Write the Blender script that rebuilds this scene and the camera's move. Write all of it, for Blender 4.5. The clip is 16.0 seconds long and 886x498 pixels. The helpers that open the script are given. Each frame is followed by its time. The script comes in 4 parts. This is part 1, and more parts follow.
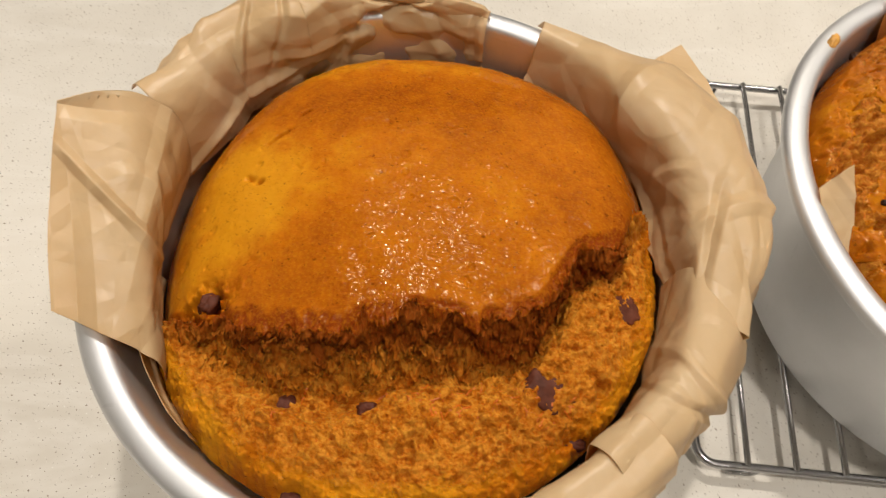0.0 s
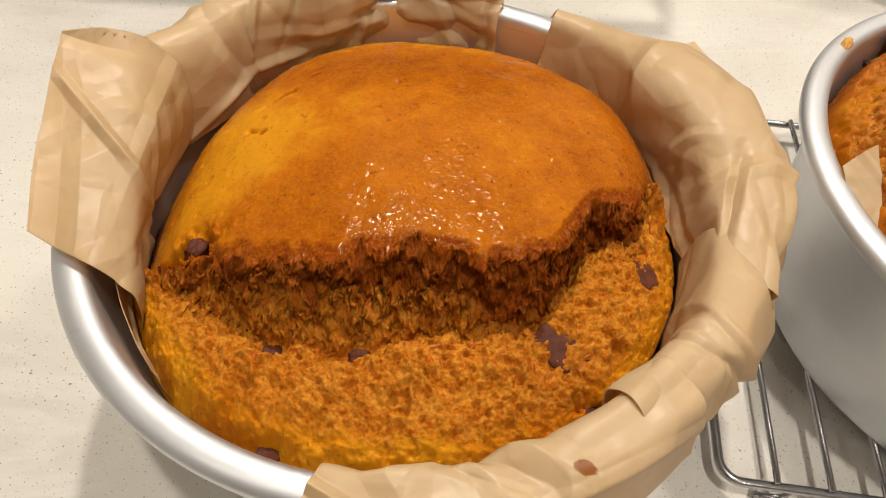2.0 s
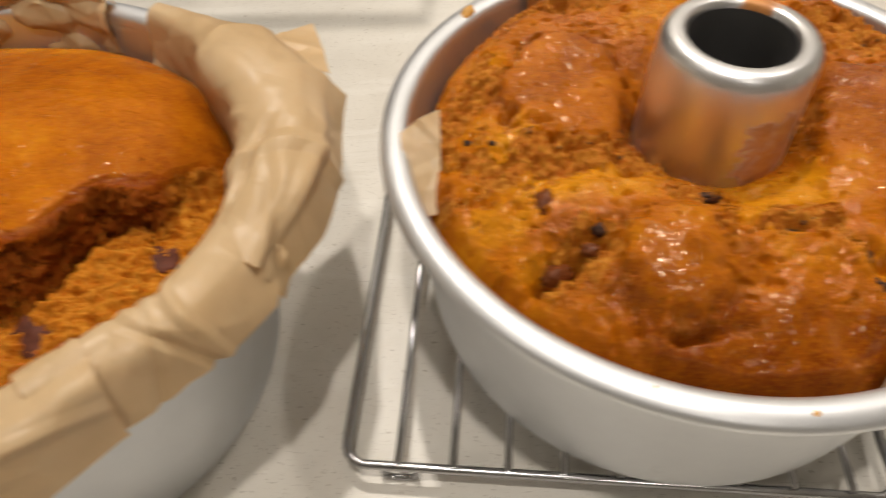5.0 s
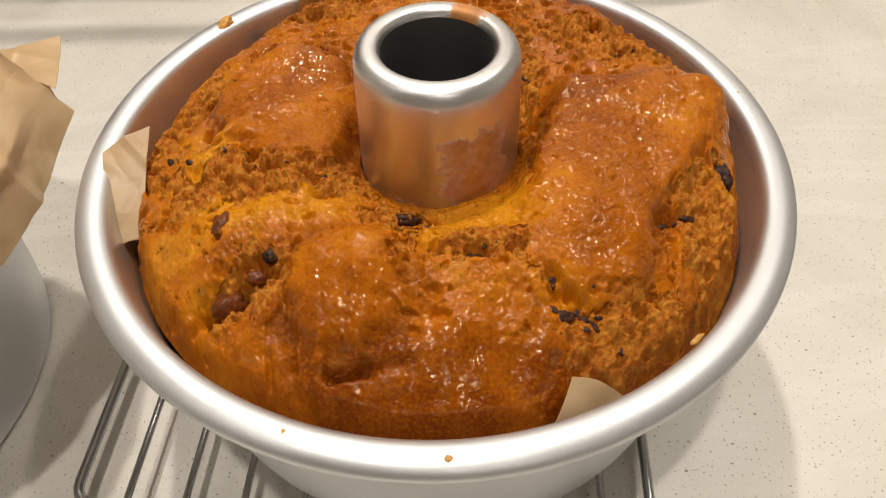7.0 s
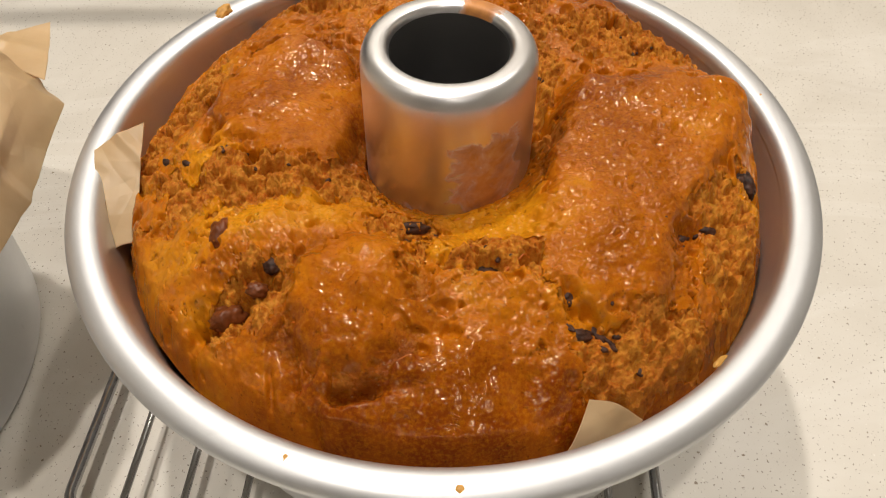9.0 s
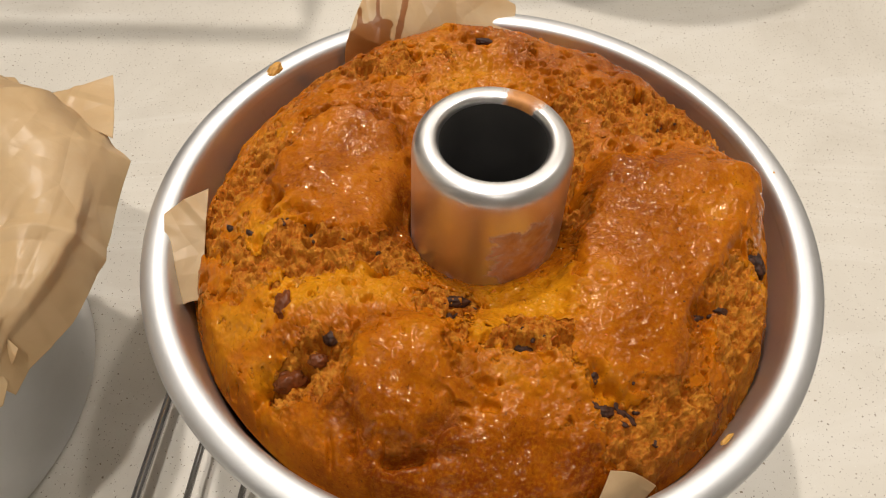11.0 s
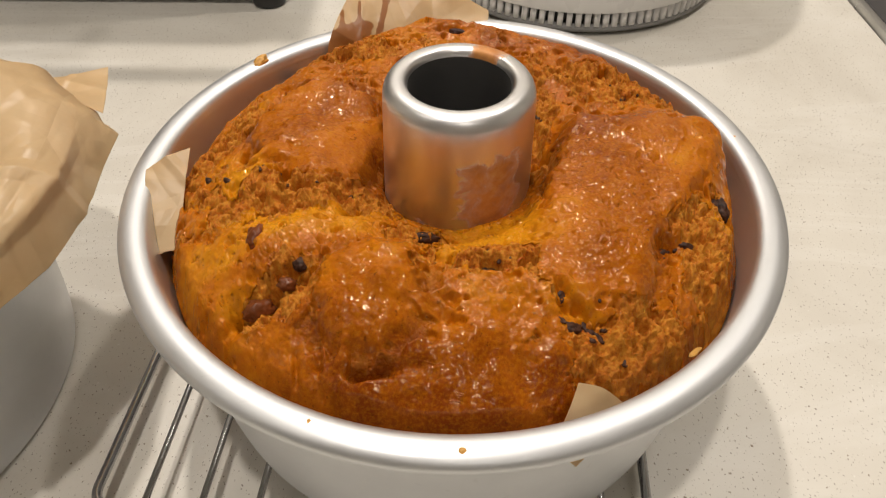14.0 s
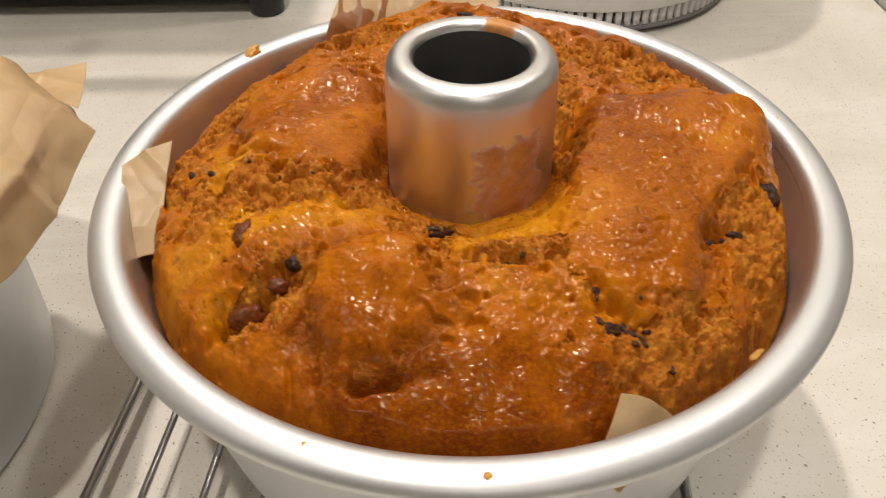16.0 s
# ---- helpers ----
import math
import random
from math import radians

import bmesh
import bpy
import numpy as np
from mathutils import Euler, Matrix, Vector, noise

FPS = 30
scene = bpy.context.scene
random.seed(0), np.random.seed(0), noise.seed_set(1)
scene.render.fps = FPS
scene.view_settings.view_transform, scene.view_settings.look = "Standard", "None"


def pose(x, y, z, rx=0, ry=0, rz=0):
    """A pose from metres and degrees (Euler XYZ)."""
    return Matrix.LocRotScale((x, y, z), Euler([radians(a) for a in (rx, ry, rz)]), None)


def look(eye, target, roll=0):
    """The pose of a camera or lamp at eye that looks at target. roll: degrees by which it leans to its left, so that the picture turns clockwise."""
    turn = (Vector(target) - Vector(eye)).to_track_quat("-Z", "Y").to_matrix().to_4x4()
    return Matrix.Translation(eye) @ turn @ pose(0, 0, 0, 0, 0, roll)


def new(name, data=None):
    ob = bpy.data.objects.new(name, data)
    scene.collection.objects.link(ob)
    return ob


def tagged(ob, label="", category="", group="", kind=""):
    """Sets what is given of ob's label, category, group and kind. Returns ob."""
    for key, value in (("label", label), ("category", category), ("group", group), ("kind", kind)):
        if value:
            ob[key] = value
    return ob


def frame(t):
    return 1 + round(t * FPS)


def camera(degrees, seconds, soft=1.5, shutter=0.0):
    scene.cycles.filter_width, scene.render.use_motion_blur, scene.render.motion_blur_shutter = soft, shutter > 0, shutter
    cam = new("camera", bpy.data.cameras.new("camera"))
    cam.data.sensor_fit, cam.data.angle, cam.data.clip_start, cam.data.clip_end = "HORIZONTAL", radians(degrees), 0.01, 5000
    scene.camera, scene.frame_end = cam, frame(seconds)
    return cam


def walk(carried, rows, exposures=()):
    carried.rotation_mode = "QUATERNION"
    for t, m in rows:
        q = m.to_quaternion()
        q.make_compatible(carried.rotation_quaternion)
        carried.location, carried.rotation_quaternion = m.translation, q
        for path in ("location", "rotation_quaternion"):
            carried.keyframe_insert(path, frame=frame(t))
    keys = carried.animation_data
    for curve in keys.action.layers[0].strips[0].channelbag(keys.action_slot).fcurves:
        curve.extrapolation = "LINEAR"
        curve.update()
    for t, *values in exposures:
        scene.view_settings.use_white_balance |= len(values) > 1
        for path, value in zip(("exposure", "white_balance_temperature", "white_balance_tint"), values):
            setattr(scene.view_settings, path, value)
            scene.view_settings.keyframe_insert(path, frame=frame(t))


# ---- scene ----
cam = camera(64.0, 16.0, soft=1.1, shutter=0.5)
PATH = [
    (0, (0.01, -0.119, 0.301), (0.041, 0.839, -1.454), 3.2),
    (0.5, (0.007, -0.132, 0.293), (-0.003, 0.952, -1.387), 2.0),
    (1, (0.012, -0.146, 0.281), (0.046, 1.023, -1.342), 4.2),
    (1.5, (0.011, -0.154, 0.274), (0.036, 1.099, -1.285), 4.2),
    (2, (0.012, -0.154, 0.262), (0.018, 1.078, -1.313), 4.0),
    (2.5, (0.015, -0.151, 0.261), (0.015, 1.08, -1.316), 3.3),
    (3, (0.016, -0.153, 0.261), (0.03, 1.057, -1.332), 3.8),
    (3.5, (0.019, -0.154, 0.261), (0.023, 1.05, -1.336), 3.1),
    (4, (0.039, -0.154, 0.261), (0.003, 1.042, -1.341), 1.6),
    (4.5, (0.096, -0.154, 0.262), (0.049, 1.068, -1.32), -0.1),
    (5, (0.159, -0.156, 0.255), (0.136, 1.105, -1.298), -1.7),
    (5.2, (0.182, -0.156, 0.253), (0.152, 1.11, -1.296), -1.9),
    (7.3, (0.245, -0.141, 0.245), (0.253, 1.145, -1.287), -1.2),
    (7.5, (0.244, -0.139, 0.245), (0.249, 1.15, -1.285), -1.3),
    (8, (0.241, -0.135, 0.243), (0.244, 1.136, -1.301), -0.9),
    (8.5, (0.241, -0.132, 0.244), (0.239, 1.125, -1.312), -0.8),
    (9, (0.241, -0.132, 0.243), (0.261, 1.106, -1.328), 0.0),
    (9.5, (0.237, -0.124, 0.253), (0.245, 1.052, -1.364), -0.4),
    (9.7, (0.236, -0.119, 0.264), (0.232, 1.03, -1.373), -0.7),
    (11.8, (0.228, -0.125, 0.278), (0.254, 1.095, -1.307), 2.2),
    (12, (0.23, -0.133, 0.277), (0.25, 1.116, -1.285), 1.9),
    (12.5, (0.23, -0.148, 0.278), (0.252, 1.17, -1.225), 2.0),
    (13, (0.23, -0.157, 0.271), (0.261, 1.182, -1.214), 1.9),
    (13.5, (0.227, -0.161, 0.256), (0.253, 1.201, -1.208), 1.3),
    (14, (0.24, -0.163, 0.248), (0.245, 1.242, -1.175), 0.6),
    (14.5, (0.239, -0.16, 0.237), (0.271, 1.316, -1.112), 0.8),
    (15, (0.234, -0.155, 0.232), (0.259, 1.325, -1.114), 0.4),
    (15.5, (0.225, -0.151, 0.224), (0.245, 1.323, -1.126), 0.4),
    (16, (0.238, -0.15, 0.224), (0.226, 1.304, -1.15), -1.0),
]
EXPOSURES = [(0.0, -0.17), (0.5, -0.21), (1.3, -0.05), (3.8, -0.05), (5.0, -0.23), (9.7, -0.23), (12.5, -0.42), (13.6, -0.32), (15.0, -0.23), (16.0, -0.22)]
walk(cam, [(t, look(eye, target, roll)) for t, eye, target, roll in PATH], EXPOSURES)


# ---- light: ceiling spots over the worktop, two added fill lamps, and the soft light of the room ----
def lamp(name, place, aim, watts, size, colour):
    data = bpy.data.lights.new(name, "AREA")
    data.shape, data.size, data.energy, data.color = "DISK", size, watts, colour
    ob = new(name, data)
    ob.matrix_world = look(place, aim)
    return ob


WARM = (1.0, 0.915, 0.825)
lamp("spot_or_fill", (0.03, 0.55, 1.46), (0.1, 0.1, 0), 12.2, 0.06, WARM)
lamp("spot_or_fill", (0.13, -0.28, 1.46), (0.12, 0.0, 0), 8.8, 0.06, WARM)
lamp("spot_or_fill", (0.80, 0.43, 1.46), (0.3, 0.1, 0), 5.4, 0.08, WARM)
# next two: fill lamps added to lift the left and front, no known fixtures
lamp("spot_or_fill", (-0.75, -0.5, 1.46), (0.0, 0.0, 0), 1.6, 0.10, WARM)
lamp("spot_or_fill", (0.5, -1.3, 1.46), (0.3, 0.0, 0), 3.4, 0.2, WARM)

world = bpy.data.worlds.new("world")
world.use_nodes = True
world.node_tree.nodes["Background"].inputs[0].default_value = (1.0, 0.9, 0.78, 1)
world.node_tree.nodes["Background"].inputs[1].default_value = 0.05
scene.world = world


# ---- node helpers ----
def mat(name, rough=0.5, metal=0.0):
    m = bpy.data.materials.new(name)
    m.use_nodes = True
    b = m.node_tree.nodes["Principled BSDF"]
    b.inputs["Roughness"].default_value, b.inputs["Metallic"].default_value = rough, metal
    return m, m.node_tree, b


def link(nt, a, b):
    nt.links.new(a, b)


def coords(nt, scale=(1, 1, 1), kind="Object"):
    tc, mp = nt.nodes.new("ShaderNodeTexCoord"), nt.nodes.new("ShaderNodeMapping")
    mp.inputs["Scale"].default_value = scale
    link(nt, tc.outputs[kind], mp.inputs["Vector"])
    return mp.outputs["Vector"]


def noise_tex(nt, scale, detail=4.0, rough=0.55, vec=None, distort=0.0):
    n = nt.nodes.new("ShaderNodeTexNoise")
    n.inputs["Scale"].default_value, n.inputs["Detail"].default_value = scale, detail
    n.inputs["Roughness"].default_value, n.inputs["Distortion"].default_value = rough, distort
    link(nt, vec if vec is not None else coords(nt), n.inputs["Vector"])
    return n.outputs["Fac"]


def ramp(nt, fac, stops):
    r = nt.nodes.new("ShaderNodeValToRGB")
    while len(r.color_ramp.elements) < len(stops):
        r.color_ramp.elements.new(0.5)
    for e, (p, c) in zip(r.color_ramp.elements, stops):
        e.position = p
        e.color = (*c, 1) if isinstance(c, tuple) else (c, c, c, 1)
    link(nt, fac, r.inputs["Fac"])
    return r.outputs["Color"]


def mix(nt, fac, a, b, mode="MIX"):
    n = nt.nodes.new("ShaderNodeMix")
    n.data_type, n.blend_type = "RGBA", mode
    for sock, v in ((n.inputs[0], fac), (n.inputs[6], a), (n.inputs[7], b)):
        if isinstance(v, (int, float)):
            sock.default_value = v if sock.type == "VALUE" else (v, v, v, 1)
        elif isinstance(v, tuple):
            sock.default_value = (*v, 1)
        else:
            link(nt, v, sock)
    return n.outputs[2]


def calc(nt, op, a, b=0.0):
    n = nt.nodes.new("ShaderNodeMath")
    n.operation = op
    for sock, v in zip(n.inputs, (a, b)):
        if isinstance(v, (int, float)):
            sock.default_value = v
        else:
            link(nt, v, sock)
    return n.outputs[0]


def attr(nt, name):
    n = nt.nodes.new("ShaderNodeAttribute")
    n.attribute_name = name
    return n.outputs["Fac"]


def bump(nt, bsdf, height, strength, distance):
    n = nt.nodes.new("ShaderNodeBump")
    n.inputs["Strength"].default_value, n.inputs["Distance"].default_value = strength, distance
    link(nt, height, n.inputs["Height"])
    link(nt, n.outputs["Normal"], bsdf.inputs["Normal"])


# ---- materials ----
def quartz():
    m, nt, b = mat("quartz_worktop", 0.3)
    cloud = noise_tex(nt, 9, 5, 0.6, distort=0.6)
    base = ramp(nt, cloud, [(0.3, (0.60, 0.565, 0.50)), (0.55, (0.68, 0.65, 0.585)), (0.75, (0.73, 0.705, 0.65))])
    vein = ramp(nt, noise_tex(nt, 3.0, 6, 0.6, coords(nt, (0.5, 2.5, 1)), 1.5), [(0.47, 0.0), (0.5, 0.35), (0.53, 0.0)])
    base = mix(nt, vein, base, (0.76, 0.74, 0.69))
    for scale, lo, hi, colour, seed in ((900, 0.29, 0.34, (0.20, 0.16, 0.12), 0.0), (520, 0.275, 0.305, (0.26, 0.21, 0.15), 3.1), (600, 0.69, 0.74, (0.85, 0.84, 0.8), 7.7)):
        tc, mp = nt.nodes.new("ShaderNodeTexCoord"), nt.nodes.new("ShaderNodeMapping")
        mp.inputs["Location"].default_value = (seed, seed, 0)
        link(nt, tc.outputs["Object"], mp.inputs["Vector"])
        n = noise_tex(nt, scale, 2, 0.5, mp.outputs["Vector"])
        fac = ramp(nt, n, [(lo, 1.0), (hi, 0.0)] if lo < 0.5 else [(lo, 0.0), (hi, 0.5)])
        base = mix(nt, fac, base, colour)
    link(nt, base, b.inputs["Base Color"])
    link(nt, ramp(nt, noise_tex(nt, 30, 4), [(0.3, 0.34), (0.7, 0.48)]), b.inputs["Roughness"])
    return m


def aluminium(name, rough, tint=(0.69, 0.705, 0.725), metal=0.88):
    """Satin anodised metal: soft, nearly matt sheen with faint smears and scratches."""
    m, nt, b = mat(name, rough, metal)
    smear = noise_tex(nt, 25, 5, 0.6)
    brushed = noise_tex(nt, 60, 3, 0.6, coords(nt, (1, 1, 14)))
    grain = noise_tex(nt, 1400, 2, 0.5)
    col = mix(nt, ramp(nt, smear, [(0.35, 0.0), (0.7, 0.6)]), tint, tuple(c * 0.9 for c in tint))
    scratch = ramp(nt, noise_tex(nt, 90, 2, 0.5, coords(nt, (1, 6, 1)), 0.5), [(0.70, 0.0), (0.74, 0.25)])
    col = mix(nt, scratch, col, tuple(c * 0.75 for c in tint))
    link(nt, col, b.inputs["Base Color"])
    link(nt, ramp(nt, smear, [(0.3, rough - 0.05), (0.7, rough + 0.08)]), b.inputs["Roughness"])
    bump(nt, b, calc(nt, "ADD", brushed, calc(nt, "MULTIPLY", grain, 0.5)), 0.06, 0.0004)
    return m


def stained_aluminium():
    m, nt, b = mat("stained_aluminium", 0.33, 1.0)
    edge = noise_tex(nt, 140, 5, 0.65, distort=0.6)
    f = calc(nt, "ADD", attr(nt, "stain"), calc(nt, "MULTIPLY", calc(nt, "SUBTRACT", edge, 0.5), 1.3))
    fac = ramp(nt, f, [(0.46, 0.0), (0.58, 0.75), (0.8, 0.95)])
    batter = ramp(nt, noise_tex(nt, 210, 5, 0.6), [(0.3, (0.38, 0.125, 0.008)), (0.55, (0.55, 0.21, 0.02)), (0.75, (0.62, 0.33, 0.10))])
    link(nt, mix(nt, fac, (0.76, 0.76, 0.77), batter), b.inputs["Base Color"])
    link(nt, calc(nt, "SUBTRACT", 1.0, fac), b.inputs["Metallic"])
    link(nt, calc(nt, "ADD", ramp(nt, noise_tex(nt, 40, 4), [(0.3, 0.30), (0.7, 0.42)]), calc(nt, "MULTIPLY", fac, 0.2)), b.inputs["Roughness"])
    bump(nt, b, fac, 0.25, 0.0006)
    return m


def cake_surface(name, pale, gold, brown, crumb_light, crumb_dark, gloss, relief, shine, glints):
    """crust: 1 on the baked skin, 0 on torn crumb; tone: how deeply the skin is browned."""
    m, nt, b = mat(name, 0.4)
    crust, tone = attr(nt, "crust"), attr(nt, "tone")
    big, mid, fine = noise_tex(nt, 55, 6, 0.65, distort=0.5), noise_tex(nt, 210, 6, 0.7), noise_tex(nt, 1000, 4, 0.7)
    t = calc(nt, "ADD", tone, calc(nt, "MULTIPLY", calc(nt, "SUBTRACT", big, 0.5), 0.9))
    t = calc(nt, "ADD", t, calc(nt, "MULTIPLY", calc(nt, "SUBTRACT", mid, 0.5), 0.5))
    skin = ramp(nt, t, [(0.10, pale), (0.48, gold), (1.0, brown)])
    skin = mix(nt, ramp(nt, fine, [(0.45, 0.0), (0.70, 0.35)]), skin, pale)
    for scale, lo, hi, most in ((560, 0.63, 0.70, 0.55), (1250, 0.63, 0.70, 0.45)):
        skin = mix(nt, ramp(nt, noise_tex(nt, scale, 3, 0.6), [(lo, 0.0), (hi, most)]), skin, tuple(c * 0.35 for c in brown))
    torn = ramp(nt, calc(nt, "ADD", calc(nt, "MULTIPLY", noise_tex(nt, 300, 6, 0.7), 0.6), calc(nt, "MULTIPLY", fine, 0.4)), [(0.33, crumb_dark), (0.44, gold), (0.57, crumb_light)])
    shred = ramp(nt, noise_tex(nt, 120, 4, 0.55, coords(nt, (1, 2.6, 1)), 2.0), [(0.58, 0.0), (0.66, 0.5)])
    torn = mix(nt, shred, torn, (0.50, 0.125, 0.006))
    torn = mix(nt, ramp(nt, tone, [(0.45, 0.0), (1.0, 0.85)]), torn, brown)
    crisp = calc(nt, "ADD", crust, calc(nt, "MULTIPLY", calc(nt, "SUBTRACT", mid, 0.5), 0.9))
    edge = ramp(nt, crisp, [(0.36, 0.0), (0.60, 1.0)])
    link(nt, mix(nt, edge, torn, skin), b.inputs["Base Color"])
    gl = ramp(nt, mid, [(0.3, gloss - 0.06), (0.7, gloss + 0.10)])
    link(nt, mix(nt, edge, 0.55, gl), b.inputs["Roughness"])
    b.inputs["Specular IOR Level"].default_value = shine
    b.inputs["Specular Tint"].default_value = (1.0, 0.82, 0.56, 1)
    b.inputs["Subsurface Weight"].default_value = 0.12
    b.inputs["Subsurface Radius"].default_value = (1.0, 0.4, 0.12)
    b.inputs["Subsurface Scale"].default_value = 0.0015
    crumbs = calc(nt, "ADD", calc(nt, "MULTIPLY", noise_tex(nt, 420, 5, 0.7), 1.1), calc(nt, "MULTIPLY", fine, 0.7))
    pimple = ramp(nt, noise_tex(nt, 240, 3, 0.5, coords(nt, (0.55, 1.3, 1)), 0.8), [(0.62, 0.0), (0.74, 1.0)])
    wrinkles = calc(nt, "ADD", calc(nt, "MULTIPLY", pimple, glints), calc(nt, "MULTIPLY", noise_tex(nt, 700, 4, 0.7), relief))
    bump(nt, b, mix(nt, edge, crumbs, wrinkles), 0.85, 0.0009)
    return m


def parchment():
    m, nt, b = mat("baking_parchment", 0.36)
    n = noise_tex(nt, 30, 5, 0.6)
    fibre = noise_tex(nt, 500, 3, 0.6)
    col = ramp(nt, n, [(0.3, (0.66, 0.495, 0.27)), (0.6, (0.74, 0.58, 0.35)), (0.8, (0.81, 0.68, 0.46))])
    grease = ramp(nt, noise_tex(nt, 22, 3, 0.5, distort=0.8), [(0.62, 0.0), (0.74, 0.25)])
    col = mix(nt, grease, col, (0.46, 0.28, 0.11))
    smear = calc(nt, "ADD", attr(nt, "stain"), calc(nt, "MULTIPLY", calc(nt, "SUBTRACT", noise_tex(nt, 160, 5, 0.65), 0.5), 0.9))
    col = mix(nt, ramp(nt, smear, [(0.48, 0.0), (0.56, 0.95)]), col, (0.30, 0.10, 0.015))
    link(nt, col, b.inputs["Base Color"])
    fold = calc(nt, "ABSOLUTE", calc(nt, "SUBTRACT", noise_tex(nt, 26, 1, 0.5), 0.5))
    fold2 = calc(nt, "ABSOLUTE", calc(nt, "SUBTRACT", noise_tex(nt, 70, 1, 0.5), 0.5))
    relief = calc(nt, "ADD", calc(nt, "ADD", calc(nt, "MULTIPLY", fold, 0.35), calc(nt, "MULTIPLY", fold2, 0.22)), calc(nt, "MULTIPLY", fibre, 0.006))
    for scale, weight, stretch in ((20, 2.6, (1, 0.6, 0.8)), (43, 0.6, (0.7, 1, 1.1)), (95, 0.12, (1, 1, 1))):
        vor = nt.nodes.new("ShaderNodeTexVoronoi")
        vor.feature = "DISTANCE_TO_EDGE"
        vor.inputs["Scale"].default_value = scale
        link(nt, coords(nt, stretch), vor.inputs["Vector"])
        relief = calc(nt, "ADD", relief, calc(nt, "MULTIPLY", vor.outputs["Distance"], weight))
    bump(nt, b, relief, 0.7, 0.0042)
    tr = nt.nodes.new("ShaderNodeBsdfTranslucent")
    tr.inputs["Color"].default_value = (0.80, 0.55, 0.27, 1)
    mx = nt.nodes.new("ShaderNodeMixShader")
    mx.inputs[0].default_value = 0.42
    link(nt, b.outputs[0], mx.inputs[1])
    link(nt, tr.outputs[0], mx.inputs[2])
    link(nt, mx.outputs[0], nt.nodes["Material Output"].inputs["Surface"])
    return m


def plain(name, colour, rough=0.5, metal=0.0, vary=0.12, scale=20, shine=0.5):
    m, nt, b = mat(name, rough, metal)
    b.inputs["Specular IOR Level"].default_value = shine
    n = noise_tex(nt, scale, 4)
    link(nt, ramp(nt, n, [(0.3, tuple(c * (1 - vary) for c in colour)), (0.7, tuple(min(1, c * (1 + vary)) for c in colour))]), b.inputs["Base Color"])
    link(nt, ramp(nt, noise_tex(nt, scale * 3, 4), [(0.3, max(0.02, rough - 0.05)), (0.7, rough + 0.06)]), b.inputs["Roughness"])
    return m


QUARTZ = quartz()
PAN = aluminium("anodised_aluminium", 0.44)
# pan metal in a darker colour that stands for the unlit tube bore
SHADED_BORE = plain("shaded_aluminium", (0.20, 0.195, 0.19), 0.42, 0.8)
TUBE = stained_aluminium()
CHROME = plain("chromed_wire", (0.42, 0.42, 0.43), 0.2, 1.0)
CAKE_A = cake_surface("pumpkin_cake", (0.58, 0.242, 0.009), (0.42, 0.116, 0.004), (0.20, 0.034, 0.003), (0.62, 0.26, 0.028), (0.20, 0.045, 0.005), 0.13, 0.010, 0.10, 0.26)
CAKE_B = cake_surface("ring_cake", (0.56, 0.220, 0.006), (0.41, 0.110, 0.003), (0.185, 0.033, 0.002), (0.55, 0.225, 0.022), (0.12, 0.026, 0.004), 0.12, 0.014, 0.36, 0.13)
PAPER = parchment()
CHOC = plain("chocolate", (0.095, 0.028, 0.015), 0.5, vary=0.35, scale=250, shine=0.12)
RAISIN = plain("raisin_skin", (0.045, 0.018, 0.010), 0.5, vary=0.8, scale=500, shine=0.2)
NUT = plain("toasted_nut", (0.14, 0.038, 0.010), 0.34, vary=0.4, scale=250, shine=0.22)
CARROT = plain("grated_carrot", (0.50, 0.115, 0.004), 0.4, vary=0.35, scale=200)
BATTER = plain("baked_batter", (0.58, 0.30, 0.06), 0.5, vary=0.3, scale=300)
WHITE = plain("white_plastic", (0.70, 0.69, 0.68), 0.3, vary=0.03)
BLACK = plain("black_plastic", (0.012, 0.011, 0.011), 0.4, vary=0.3)
GREY = plain("grey_plastic", (0.20, 0.195, 0.19), 0.45)
STEEL = plain("brushed_steel", (0.55, 0.55, 0.54), 0.32, 1.0)
GLASS = plain("dark_glass", (0.05, 0.048, 0.05), 0.12, vary=0.1)
PAINT = plain("wall_paint", (0.72, 0.69, 0.63), 0.7, vary=0.05, scale=4)
CEILING = plain("ceiling_paint", (0.80, 0.79, 0.76), 0.8, vary=0.03, scale=4)
TILE = plain("floor_tile", (0.32, 0.28, 0.24), 0.5)
WOOD = plain("cabinet_front", (0.55, 0.5, 0.44), 0.5)


# ---- noise for shaping ----
def hash2(i, j, seed):
    h = np.sin(i * 127.1 + j * 311.7 + seed * 74.7) * 43758.5453
    return h - np.floor(h)


def value_noise(x, y, seed=0):
    i, j = np.floor(x), np.floor(y)
    u, v = x - i, y - j
    u, v = u * u * u * (u * (6 * u - 15) + 10), v * v * v * (v * (6 * v - 15) + 10)
    a, b, c, d = hash2(i, j, seed), hash2(i + 1, j, seed), hash2(i, j + 1, seed), hash2(i + 1, j + 1, seed)
    return (a * (1 - u) + b * u) * (1 - v) + (c * (1 - u) + d * u) * v - 0.5


def fbm(x, y, scale, octaves=4, seed=0, gain=0.5):
    total, amp = 0, 1.0
    for k in range(octaves):
        c, s = math.cos(k * 1.3 + 0.4), math.sin(k * 1.3 + 0.4)
        total = total + amp * value_noise((c * x - s * y) * scale, (s * x + c * y) * scale, seed + k * 13)
        amp, scale = amp * gain, scale * 2.03
    return total


